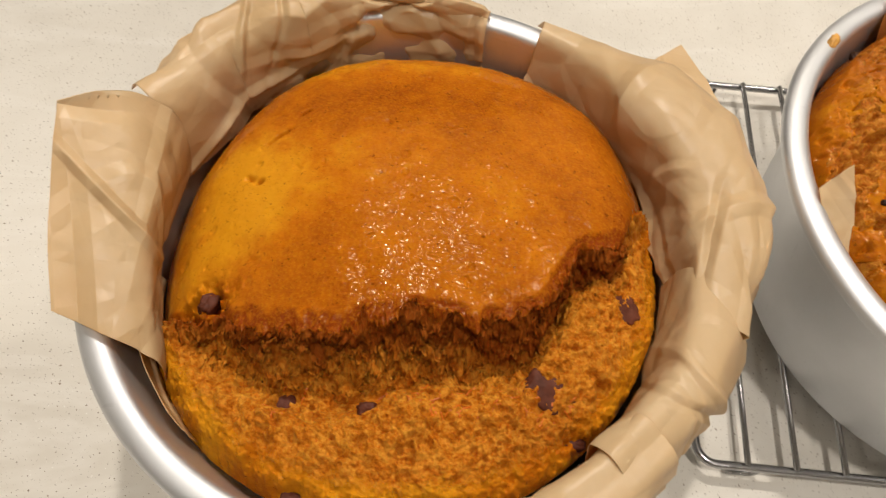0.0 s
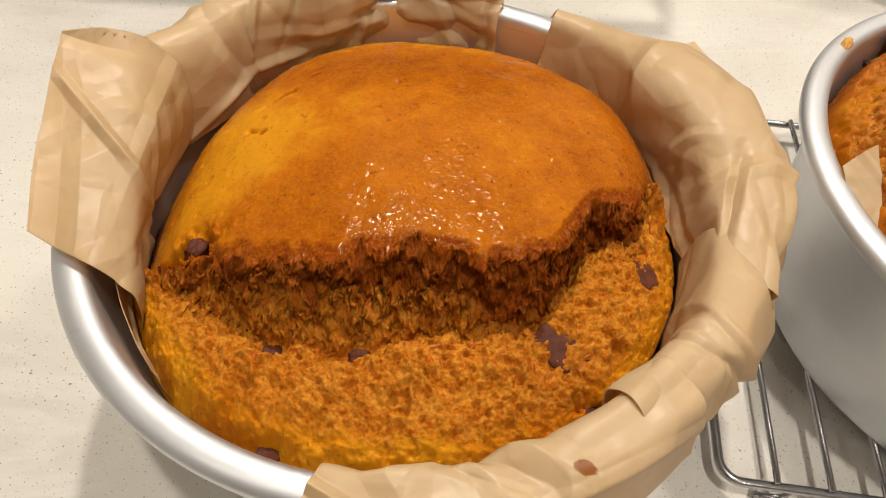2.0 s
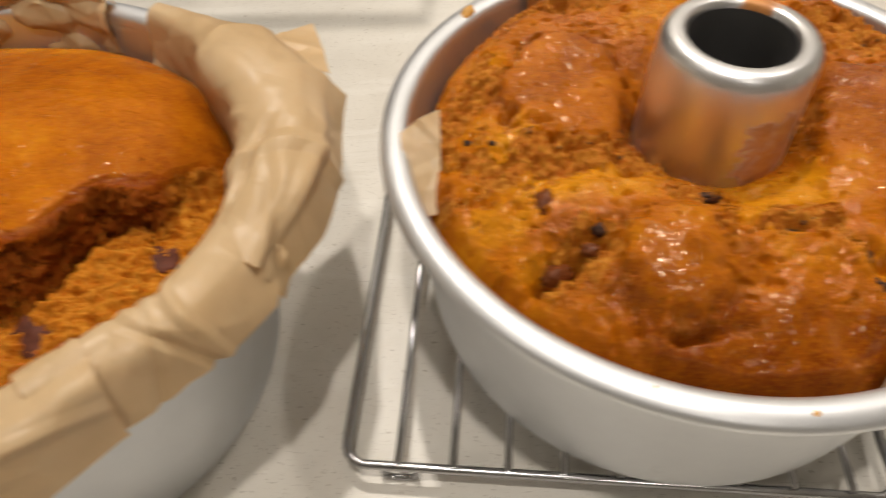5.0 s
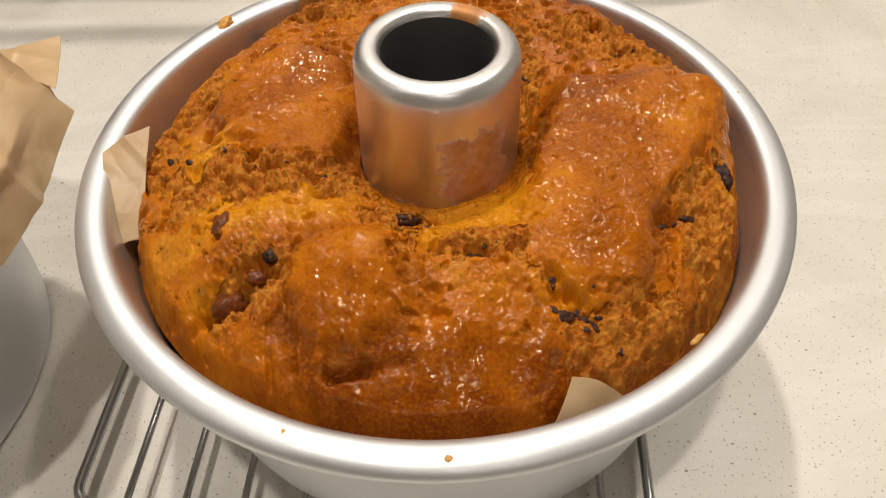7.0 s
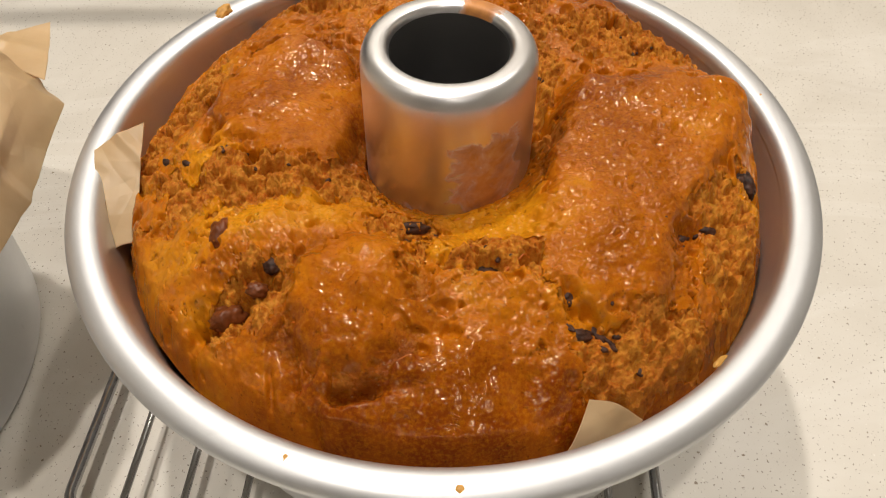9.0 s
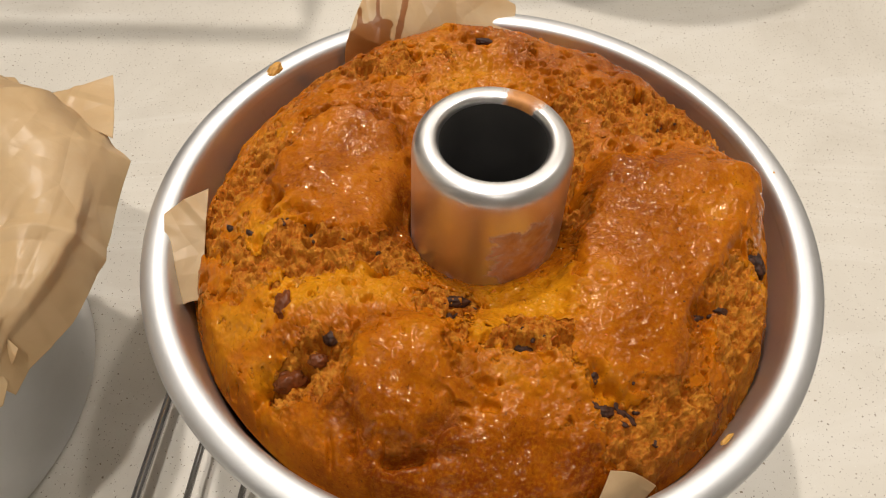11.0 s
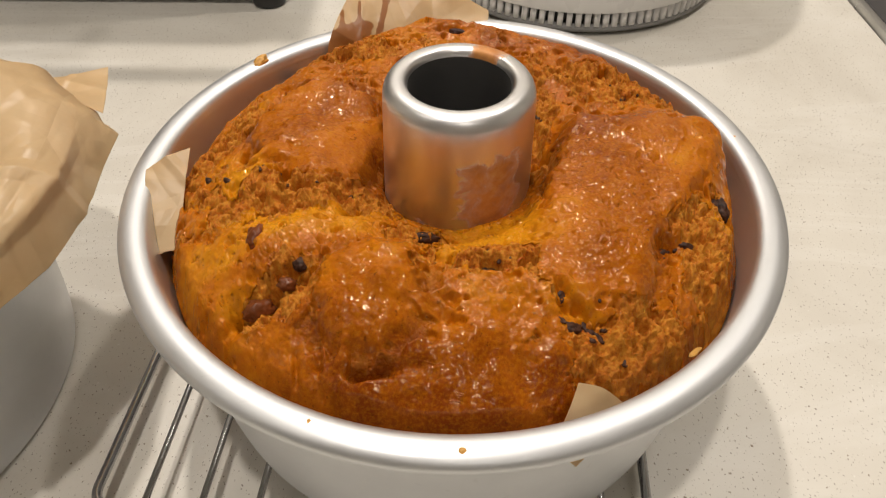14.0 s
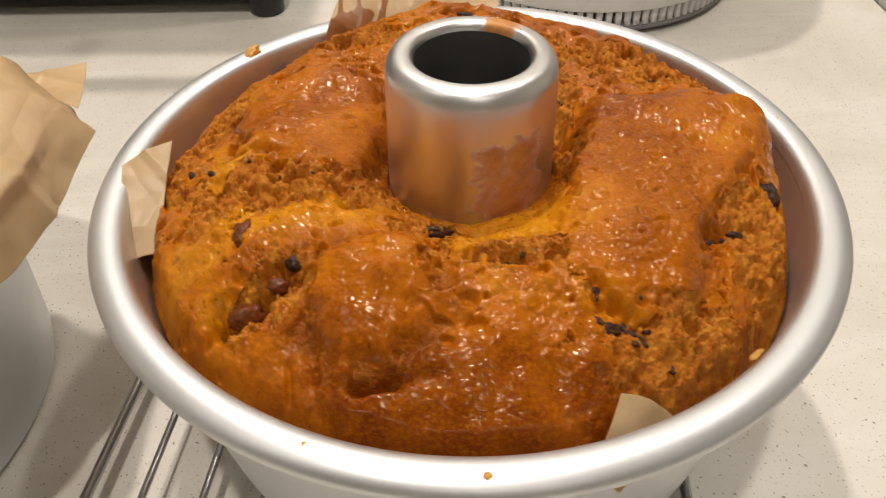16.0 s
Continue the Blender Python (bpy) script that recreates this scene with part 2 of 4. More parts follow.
def voids(x, y, scale, seed, share):
    """1 inside scattered round pores of uneven size, 0 between them; share: how many cells hold one."""
    x, y = x * scale + 0.35 * value_noise(x * scale * 2.5, y * scale * 2.5, seed + 3), y * scale + 0.35 * value_noise(x * scale * 2.5, y * scale * 2.5, seed + 4)
    i, j = np.floor(x), np.floor(y)
    best = np.zeros_like(x)
    for di in (-1, 0, 1):
        for dj in (-1, 0, 1):
            a, b = i + di, j + dj
            rad = (0.22 + 0.40 * hash2(a, b, seed + 7)) * (hash2(a, b, seed + 9) < share)
            gap = np.hypot(x - a - hash2(a, b, seed), y - b - hash2(a, b, seed + 5))
            best = np.maximum(best, np.clip((rad - gap) / (0.6 * rad + 1e-9), 0, 1) * (rad > 0))
    return best


def step(a, b, x):
    t = np.clip((x - a) / (b - a), 0, 1)
    return t * t * (3 - 2 * t)


def hill(x, y, cx, cy, sx, sy=None, turn=0.0):
    c, s = math.cos(radians(turn)), math.sin(radians(turn))
    u, v = (x - cx) * c + (y - cy) * s, -(x - cx) * s + (y - cy) * c
    return np.exp(-(u / sx) ** 2 - (v / (sy or sx)) ** 2)


def plate(x, y, corners, soft):
    """1 inside the outline, 0 outside, with an edge of that width."""
    inside, near = np.zeros(x.shape, bool), np.full(x.shape, 9.0)
    for (ax, ay), (bx, by) in zip(corners, corners[1:] + corners[:1]):
        t = np.clip(((x - ax) * (bx - ax) + (y - ay) * (by - ay)) / ((bx - ax) ** 2 + (by - ay) ** 2), 0, 1)
        near = np.minimum(near, np.hypot(x - ax - t * (bx - ax), y - ay - t * (by - ay)))
        inside ^= ((ay > y) != (by > y)) & (x < (bx - ax) * (y - ay) / (by - ay + 1e-12) + ax)
    return step(-soft, soft, np.where(inside, near, -near))


# ---- mesh helpers ----
def grid_object(name, P, material, closed=False, parent=None, label="", attrs=None, thick=0.0):
    """A smooth surface through P[i, j]; closed joins the last row to the first."""
    n, m = P.shape[:2]
    idx = np.arange(n * m).reshape(n, m)
    a = np.vstack([idx, idx[:1]]) if closed else idx
    faces = np.stack([a[:-1, :-1], a[1:, :-1], a[1:, 1:], a[:-1, 1:]], -1).reshape(-1, 4)
    me = bpy.data.meshes.new(name)
    me.from_pydata(P.reshape(-1, 3).tolist(), [], faces.tolist())
    me.polygons.foreach_set("use_smooth", np.ones(len(faces), bool))
    me.materials.append(material)
    for key, values in (attrs or {}).items():
        me.attributes.new(key, "FLOAT", "POINT").data.foreach_set("value", np.ascontiguousarray(values, dtype=np.float32).ravel())
    me.update()
    ob = new(name, me)
    ob.parent = parent
    if thick:
        md = ob.modifiers.new("thickness", "SOLIDIFY")
        md.thickness, md.offset = thick, 0
    if label:
        ob["label"] = label
    return ob


def lathe(name, profile, material, parent=None, label="", sides=128, attrs=None, soft=6):
    """profile: (radius, height) points, rounded by soft passes of corner cutting."""
    p = np.array(profile, float)
    for _ in range(soft):
        if len(p) > 240:
            break
        q = np.empty((2 * len(p) - 2, 2))
        q[0::2], q[1::2] = 0.75 * p[:-1] + 0.25 * p[1:], 0.25 * p[:-1] + 0.75 * p[1:]
        p = np.vstack([p[:1], q, p[-1:]])
    t = np.linspace(0, 2 * math.pi, sides, endpoint=False)
    P = np.stack([np.cos(t)[:, None] * p[None, :, 0], np.sin(t)[:, None] * p[None, :, 0], np.broadcast_to(p[None, :, 1], (sides, len(p)))], -1)
    return grid_object(name, P, material, True, parent, label, attrs(P) if attrs else None)


def part(name, bm, material, parent=None, label="", smooth=True):
    me = bpy.data.meshes.new(name)
    bm.to_mesh(me)
    bm.free()
    for f in me.polygons:
        f.use_smooth = smooth
    me.materials.append(material)
    ob = new(name, me)
    ob.parent = parent
    if label:
        ob["label"] = label
    return ob


def box(x0, x1, y0, y1, z0, z1, bevel=0.0, segments=2):
    bm = bmesh.new()
    bmesh.ops.create_cube(bm, size=1)
    for v in bm.verts:
        v.co = Vector((x0 + (v.co.x + 0.5) * (x1 - x0), y0 + (v.co.y + 0.5) * (y1 - y0), z0 + (v.co.z + 0.5) * (z1 - z0)))
    if bevel:
        bmesh.ops.bevel(bm, geom=bm.edges, offset=bevel, segments=segments, affect="EDGES", profile=0.5)
    return bm


def tube_path(points, radius, sides=10, rings=None):
    """A round wire through the points."""
    pts = [Vector(p) for p in points]
    bm, loops = bmesh.new(), []
    for k, p in enumerate(pts):
        d = (pts[min(k + 1, len(pts) - 1)] - pts[max(k - 1, 0)]).normalized()
        side = d.cross(Vector((0, 0, 1)))
        side = side.normalized() if side.length > 1e-4 else Vector((1, 0, 0))
        up = side.cross(d)
        loops.append([bm.verts.new(p + radius * (math.cos(a) * side + math.sin(a) * up)) for a in (2 * math.pi * i / sides for i in range(sides))])
    for a, b in zip(loops, loops[1:]):
        for i in range(sides):
            bm.faces.new((a[i], a[(i + 1) % sides], b[(i + 1) % sides], b[i]))
    bm.faces.new(loops[0][::-1])
    bm.faces.new(loops[-1])
    return bm


def empty(name, place, **tags):
    ob = new(name)
    ob.location = place
    return tagged(ob, **tags)


# ---- setting ----
def structure(name, bm, material, label):
    return tagged(part(name, bm, material, None, "", False), label=label, kind="structure", category=name.split("_")[0])


structure("worktop", box(-1.6, 0.548, -0.30, 0.80, -0.04, 0.0, 0.002), QUARTZ, "off-white speckled quartz kitchen worktop with a soft sheen")
structure("wall_north", box(-1.7, 1.9, 0.80, 0.90, -0.95, 1.5), PAINT, "plain pale painted wall behind the worktop")
structure("wall_south", box(-1.7, 1.9, -2.6, -2.5, -0.95, 1.5), PAINT, "plain pale painted wall")
structure("wall_west", box(-1.8, -1.7, -2.6, 0.9, -0.95, 1.5), PAINT, "plain pale painted wall")
structure("wall_east", box(1.9, 2.0, -2.6, 0.9, -0.95, 1.5), PAINT, "plain pale painted wall")
structure("floor", box(-1.8, 2.0, -2.6, 0.9, -1.0, -0.95), TILE, "plain tiled kitchen floor")
structure("ceiling", box(-1.8, 2.0, -2.6, 0.9, 1.5, 1.56), CEILING, "plain white painted ceiling")
structure("base_cabinet", box(-1.6, 1.6, -0.26, 0.80, -0.95, -0.041, 0.001), WOOD, "plain pale kitchen base cabinet under the worktop")

# ---- cake pans ----
A, ZA, RA = Vector((0.0, -0.002, 0.0)), 0.1028, 0.1035
B, ZB, RB = Vector((0.2437, 0.0235, 0.0)), 0.0977, 0.1080
RACK_TOP = 0.0150


def pan(name, place, R, h, base, lip, **tags):
    """A round pan with a rolled rim: wall and rim."""
    ob = empty(name, place, **tags)
    w = R - lip
    lathe("pan_wall", [(0.0, 0.0), (base - 0.006, 0.0), (base - 0.001, 0.0008), (base + 0.001, 0.005), (w - 0.0004, h - 0.012), (w, h - 0.004), (w - 0.0012, h - 0.004), (w - 0.0016, h - 0.013),
          (base - 0.0005, 0.007), (base - 0.006, 0.0022), (0.0, 0.002)], PAN, ob, soft=3)
    lathe("rolled_rim", [(w - 0.0013, h - 0.0045), (w - 0.0008, h - 0.0012), (w + 0.0016, h + 0.0002), (R - 0.0030, h + 0.0002), (R, h - 0.0018), (R, h - 0.0050), (R - 0.0030, h - 0.0068), (w + 0.0014, h - 0.0060), (w + 0.0003, h - 0.0050)], PAN, ob, "rolled aluminium rim", 160, soft=3)
    return ob


round_pan = pan("cake_pan", A, RA, ZA, 0.0865, 0.0085, label="round silver aluminium cake pan lined with baking parchment", category="cake pan")
ring_pan = pan("tube_pan", B + Vector((0, 0, RACK_TOP)), RB, ZB - RACK_TOP, 0.0915, 0.0085, label="silver aluminium tube pan standing on a wire cooling rack", category="cake pan")


def tube_stain(P):
    a = np.arctan2(P[..., 1], P[..., 0])
    z, r = P[..., 2], np.hypot(P[..., 0], P[..., 1])
    front = np.exp(-((a + 1.12) / 0.58) ** 2) * step(0.113, 0.098, z) * (r > 0.02)
    low = step(0.092, 0.078, z) * 0.55
    top = np.exp(-((a - 1.05) / 0.36) ** 2) * step(0.1120, 0.1150, z) * 1.5
    return {"stain": np.clip(np.maximum.reduce([front, low, top]) * 0.75, 0, 1)}


TUBE_TOP = 0.1336 - RACK_TOP
lathe("centre_tube", [(0.0262, 0.004)] + [(0.0262 - 0.0027 * k / 24, 0.004 + (TUBE_TOP - 0.010) * k / 24) for k in range(1, 25)] + [(0.0231, TUBE_TOP - 0.003), (0.0212, TUBE_TOP - 0.0004), (0.0182, TUBE_TOP),
      (0.0164, TUBE_TOP - 0.0006), (0.0157, TUBE_TOP - 0.003)], TUBE, ring_pan, "aluminium centre tube with smears of baked batter", 160, tube_stain, 2).location = (0.0014, -0.0012, 0)


# inside of the tube: its shade is painted into the metal's colour
lathe("tube_lining", [(0.0157, TUBE_TOP - 0.0025), (0.0155, TUBE_TOP - 0.01), (0.0150, TUBE_TOP - 0.03), (0.0145, 0.008), (0.0, 0.007)], SHADED_BORE, ring_pan, "inside of the centre tube, its shade put into the colour", 96, soft=1).location = (0.0014, -0.0012, 0)


# ---- cake in the round pan: a lifted golden lid over torn crumb ----
LIP_X = [-0.095, -0.076, -0.064, -0.055, -0.040, -0.028, -0.017, -0.009, 0.004, 0.015, 0.023, 0.033, 0.042, 0.047, 0.056, 0.065, 0.072, 0.079, 0.095]
LIP_Y = [-0.026, -0.030, -0.032, -0.035, -0.0385, -0.041, -0.040, -0.0375, -0.035, -0.035, -0.0365, -0.036, -0.033, -0.025, -0.014, -0.009, -0.006, 0.008, 0.028]


def cake_a_shape(x, y):
    """Height, skin and browning of the round cake, in world x and y."""
    r = np.hypot(x - 0.001, y)
    lip = np.interp(x, LIP_X, LIP_Y) + 0.0034 * fbm(x, y, 90, 5, 3, 0.6)
    d = y - lip
    wide = 0.006 + 0.010 * np.exp(-((x + 0.010) / 0.040) ** 2)
    top = 0.1150 - 7.0 * np.minimum(x + 0.010, 0) ** 2 - 1.5 * np.maximum(x, 0) ** 2 - 18 * np.maximum(x - 0.060, 0) ** 2 - 3.2 * np.maximum(y, 0) ** 2 - 0.6 * np.minimum(y, 0) ** 2
    top = top + 0.0016 * fbm(x, y, 28, 3, 1) - 0.0014 * step(0.004, 0.0, d) - 22 * np.maximum(r - 0.068, 0) ** 2
    low = 0.0995 - 10.0 * np.maximum(r - 0.050, 0) ** 2 - 0.006 * hill(x, y, 0.090, -0.004, 0.014, 0.020) + 0.0036 * fbm(x, y, 42, 3, 7)
    low = low - np.exp(-((d + wide + 0.001) / 0.0060) ** 2) * 0.0100 * step(0.074, 0.050, np.abs(x + 0.004)) - 0.004 * hill(x, y, -0.008, -0.058, 0.014, 0.005)
    s = 0.38 * step(-wide, -0.0028, d) + 0.62 * step(-0.0034, 0.0004, d)
    face = step(-wide - 0.003, -wide + 0.001, d) * step(0.0012, -0.0008, d)
    rough = 1 - step(-0.0008, 0.0008, d)
    edge = step(0.076, 0.089, r)
    z = low * (1 - s) + top * s
    lumps = np.abs(fbm(x, y, 130, 5, 11, 0.6))
    z = z + face * (0.0080 * (lumps - 0.16) + 0.0026 * fbm(x, y, 420, 4, 12, 0.7) - 0.0030 * voids(x, y, 170, 14, 0.35))
    z = z + rough * (1 - face) * (0.0052 * (np.abs(fbm(x, y, 70, 5, 17, 0.6)) - 0.16) + 0.0017 * fbm(x, y, 340, 4, 18, 0.75) - (1 - 0.75 * edge) * (0.0016 * voids(x, y, 330, 19, 0.35) + 0.0030 * voids(x, y, 150, 20, 0.14)))
    z = z - (1 - rough) * 0.0006 * voids(x, y, 260, 22, 0.04)
    z = z + (1 - rough) * (0.0005 * fbm(x, y, 150, 3, 23) + 0.0002 * fbm(x, y, 600, 2, 24))
    for cx, cy, q, a, b, turn in ((-0.0620, -0.0290, 0.018, 0.0075, 0.0048, 20), (-0.052, 0.0145, 0.0045, 0.0022, 0.0010, -30), (-0.0475, 0.0120, 0.0035, 0.0012, 0.0008, 20), (-0.049, 0.0200, 0.0014, 0.001, 0.001, 0), (-0.044, 0.0310, 0.0028, 0.0050, 0.0008, 35), (-0.034, 0.0420, 0.0028, 0.0035, 0.0008, 30),
                                  (0.0555, -0.0660, 0.006, 0.0050, 0.0024, 5), (-0.030, -0.0835, 0.006, 0.0050, 0.0030, -15), (-0.0345, -0.0560, 0.004, 0.0050, 0.0040, 10), (0.0475, -0.0535, 0.0022, 0.0080, 0.0060, -25), (0.058, -0.0165, 0.005, 0.0050, 0.0022, 40), (0.0680, -0.0150, 0.004, 0.0040, 0.0016, 15)):
        z = z - q * hill(x, y, cx, cy, a, b, turn) * (0.75 + 1.2 * fbm(x, y, 300, 3, 31))
    z = z - 30 * np.maximum(r - 0.0855, 0) ** 1.6
    skin = np.clip((1 - rough) + rough * (0.25 + 0.5 * edge) * (1 - face) + 0.35 * face * step(-0.007, -0.001, d), 0, 1)
    tone = 0.50 + 0.20 * hill(x, y, 0.035, 0.004, 0.05, 0.045) + 0.42 * fbm(x, y, 30, 4, 33) - 0.50 * hill(x, y, -0.053, 0.004, 0.018, 0.024) - 0.34 * hill(x, y, -0.02, 0.072, 0.07, 0.014)
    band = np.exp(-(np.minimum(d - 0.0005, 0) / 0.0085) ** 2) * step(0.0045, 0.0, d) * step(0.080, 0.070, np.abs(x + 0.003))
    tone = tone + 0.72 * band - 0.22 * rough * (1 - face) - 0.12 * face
    return z, skin, tone


def cake_a_z(x, y):
    return float(cake_a_shape(np.array([x]), np.array([y]))[0][0])


cake_a = empty("cake", A + Vector((0, 0, 0.003)), label="golden pumpkin cake with a lifted, cracked crust, still in its pan", category="cake")
th, rr = np.linspace(0, 2 * math.pi, 1200, endpoint=False)[:, None], np.linspace(0.0004, 1, 310)[None, :]
edge_r = 0.0903 - 0.0012 * np.cos(th) + 0.0012 * fbm(np.cos(th) * 2, np.sin(th) * 2, 1.5, 3, 5)
gx, gy = edge_r * rr * np.cos(th), edge_r * rr * np.sin(th) - 0.001
z, skin, tone = cake_a_shape(gx, gy)
dl = gy - np.interp(gx, LIP_X, LIP_Y)
hang = np.exp(-((dl + 0.0012) / 0.0026) ** 2) * step(0.082, 0.07, np.hypot(gx, gy)) * (0.0016 + 0.002 * fbm(gx, gy, 60, 2, 29))
wall = step(-0.020, -0.010, dl) * step(0.002, -0.001, dl) * step(0.084, 0.074, np.hypot(gx, gy))
shift = wall * (0.0036 * fbm(gx, z * 1.2, 130, 5, 37, 0.65) + 0.0030 * np.abs(fbm(gx, z * 1.2, 300, 4, 38, 0.7)) - 0.0022 * voids(gx, z, 230, 36, 0.35))
P = np.stack([gx - A.x + 0.6 * wall * 0.004 * fbm(gy, z * 1.8, 150, 3, 39), gy - A.y - hang - shift, z - 0.003], -1)
side = P[:, -1:, :] * np.array([0.96, 0.96, 0.0]) + np.array([0, 0, 0.03])
P = np.concatenate([P, side], 1)
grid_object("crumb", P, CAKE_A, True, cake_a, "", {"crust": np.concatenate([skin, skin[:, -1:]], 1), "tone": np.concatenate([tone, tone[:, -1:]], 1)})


# ---- ring cake in the tube pan ----
SLAB_RIGHT = [(0.2720, 0.012), (0.2790, 0.030), (0.2840, 0.0400), (0.3020, 0.0375), (0.3200, 0.0390), (0.3370, 0.0400), (0.3330, 0.0240), (0.3230, 0.0050), (0.3080, -0.0110), (0.3000, -0.0240), (0.2955, -0.0370), (0.2880, -0.0410), (0.2779, -0.0400), (0.2712, -0.0335), (0.2675, -0.0205), (0.2700, -0.006)]
SLAB_LEFT = [(0.176, 0.014), (0.175, 0.036), (0.184, 0.056), (0.200, 0.064), (0.216, 0.056), (0.218, 0.030), (0.217, 0.010), (0.204, 0.006), (0.192, 0.012), (0.184, 0.016)]
SLAB_FRONT = [(0.2045, -0.0255), (0.2040, -0.0360), (0.2050, -0.0480), (0.2130, -0.0565), (0.2260, -0.0570), (0.2340, -0.0500), (0.2375, -0.0400), (0.2350, -0.0260), (0.2290, -0.0200), (0.2150, -0.0220)]
SLAB_LOW = [(0.2128, -0.060), (0.2298, -0.0545), (0.2400, -0.0480), (0.2555, -0.0470), (0.2745, -0.0520), (0.2745, -0.0680), (0.2660, -0.0780), (0.2400, -0.0820), (0.2160, -0.0740)]
SLAB_WEST = [(0.146, 0.010), (0.150, -0.018), (0.164, -0.040), (0.176, -0.046), (0.188, -0.034), (0.192, -0.024), (0.184, -0.010), (0.166, 0.002)]
SLAB_BACK = [(0.196, 0.092), (0.214, 0.082), (0.240, 0.086), (0.262, 0.090), (0.270, 0.104), (0.248, 0.116), (0.218, 0.112)]


def cake_b_shape(x, y):
    u, v = x - B.x, y - B.y
    r = np.hypot(u, v)
    q = np.clip((r - 0.0225) / 0.0725, 0.001, 0.999)
    z = 0.0880 + 0.0185 * np.sin(q ** 0.85 * math.pi) ** 0.75 - 0.002 * q
    z = z + 0.0040 * fbm(u, v, 30, 3, 41)
    wx, wy = x + 0.0030 * fbm(u, v, 90, 4, 91), y + 0.0030 * fbm(u, v, 90, 4, 92)
    right, left, front = plate(wx, wy, SLAB_RIGHT, 0.0055), plate(wx, wy, SLAB_LEFT, 0.0050), plate(wx, wy, SLAB_FRONT, 0.0085)
    lowp, west, back = plate(wx, wy, SLAB_LOW, 0.0055), plate(wx, wy, SLAB_WEST, 0.0055), plate(wx, wy, SLAB_BACK, 0.0045)
    z = z + 0.0026 * right + 0.0024 * left + 0.0042 * front + 0.0020 * lowp + 0.0018 * west + 0.0024 * back + 0.0018 * fbm(u, v, 70, 3, 45)
    z = z + 0.0050 * hill(x, y, 0.326, 0.034, 0.014, 0.012) + 0.0030 * hill(x, y, 0.190, -0.018, 0.012) + 0.0022 * hill(x, y, 0.2240, -0.0385, 0.0026, 0.0036) + 0.0014 * hill(x, y, 0.2233, -0.0275, 0.0024, 0.0024) + 0.0035 * hill(x, y, 0.304, 0.076, 0.020) + 0.0080 * hill(x, y, 0.243, 0.103, 0.050, 0.015) + 0.0050 * hill(x, y, 0.285, 0.090, 0.018) + 0.0040 * hill(x, y, 0.318, 0.056, 0.016, 0.022) + 0.0025 * hill(x, y, 0.184, 0.084, 0.020) + 0.0030 * hill(x, y, 0.322, 0.010, 0.012, 0.030) + 0.0050 * hill(x, y, 0.334, 0.012, 0.012, 0.042)
    z = z - 0.0040 * hill(x, y, 0.250, -0.014, 0.020, 0.007) - 0.0035 * hill(x, y, 0.205, -0.004, 0.024, 0.007, 8)
    slope = 0.1102 - 0.05 * (x - 0.290) + 0.165 * np.minimum(y, 0) + 0.09 * np.maximum(y, 0)
    z = z + 0.75 * right * (slope + 0.25 * (z - slope) - z)
    torn = np.maximum.reduce([hill(x, y, 0.196, 0.003, 0.032, 0.008, 8), hill(x, y, 0.166, 0.034, 0.008, 0.030, -22), hill(x, y, 0.290, -0.047, 0.024, 0.010, 25), hill(x, y, 0.318, -0.014, 0.010, 0.018), hill(x, y, 0.308, 0.060, 0.026, 0.012, -18),
                              0.9 * hill(x, y, 0.254, -0.027, 0.020, 0.007), hill(x, y, 0.196, -0.034, 0.012, 0.007, 25), hill(x, y, 0.273, 0.046, 0.007, 0.024), 0.85 * hill(x, y, 0.232, -0.014, 0.012, 0.006), 0.8 * hill(x, y, 0.202, 0.086, 0.022, 0.008)])
    torn = step(0.31, 0.56, torn + 0.62 * fbm(u, v, 110, 5, 43, 0.65))
    flat = np.maximum.reduce([right, left, front, lowp])
    torn = torn * (1 - 0.85 * flat)
    skin = 1 - torn
    lumps = np.abs(fbm(u, v, 120, 4, 47, 0.6)) - 0.16
    z = z + torn * (0.0052 * lumps + 0.0016 * fbm(u, v, 380, 4, 48, 0.7) - 0.0030 * voids(u, v, 320, 1, 0.38) - 0.0046 * voids(u, v, 150, 2, 0.18))
    z = z + skin * (1 - 0.55 * flat) * (0.0015 * fbm(u, v, 110, 4, 53) + 0.0009 * fbm(u, v, 360, 4, 54, 0.6)) + skin * flat * (0.00024 * fbm(x * 0.8, y * 1.8, 240, 3, 56, 0.5) + 0.0005 * fbm(u, v, 90, 2, 55))
    z = z - skin * (1 - 0.7 * flat) * 0.0024 * voids(u, v, 230, 4, 0.18)
    crack = step(0.030, 0.004, np.abs(fbm(u, v, 52, 5, 57, 0.7))) * step(-0.05, 0.16, fbm(u, v, 26, 2, 58)) * (1 - 0.85 * flat)
    seam = np.maximum.reduce([4 * p * (1 - p) for p in (right, left, front, west)]) ** 2 * step(-0.02, 0.16, fbm(u, v, 75, 4, 97, 0.6))
    z = z - 0.0017 * crack * (0.6 + fbm(u, v, 200, 2, 59)) - 0.0026 * seam
    skin = skin * (1 - 0.6 * crack) * (1 - 0.35 * seam)
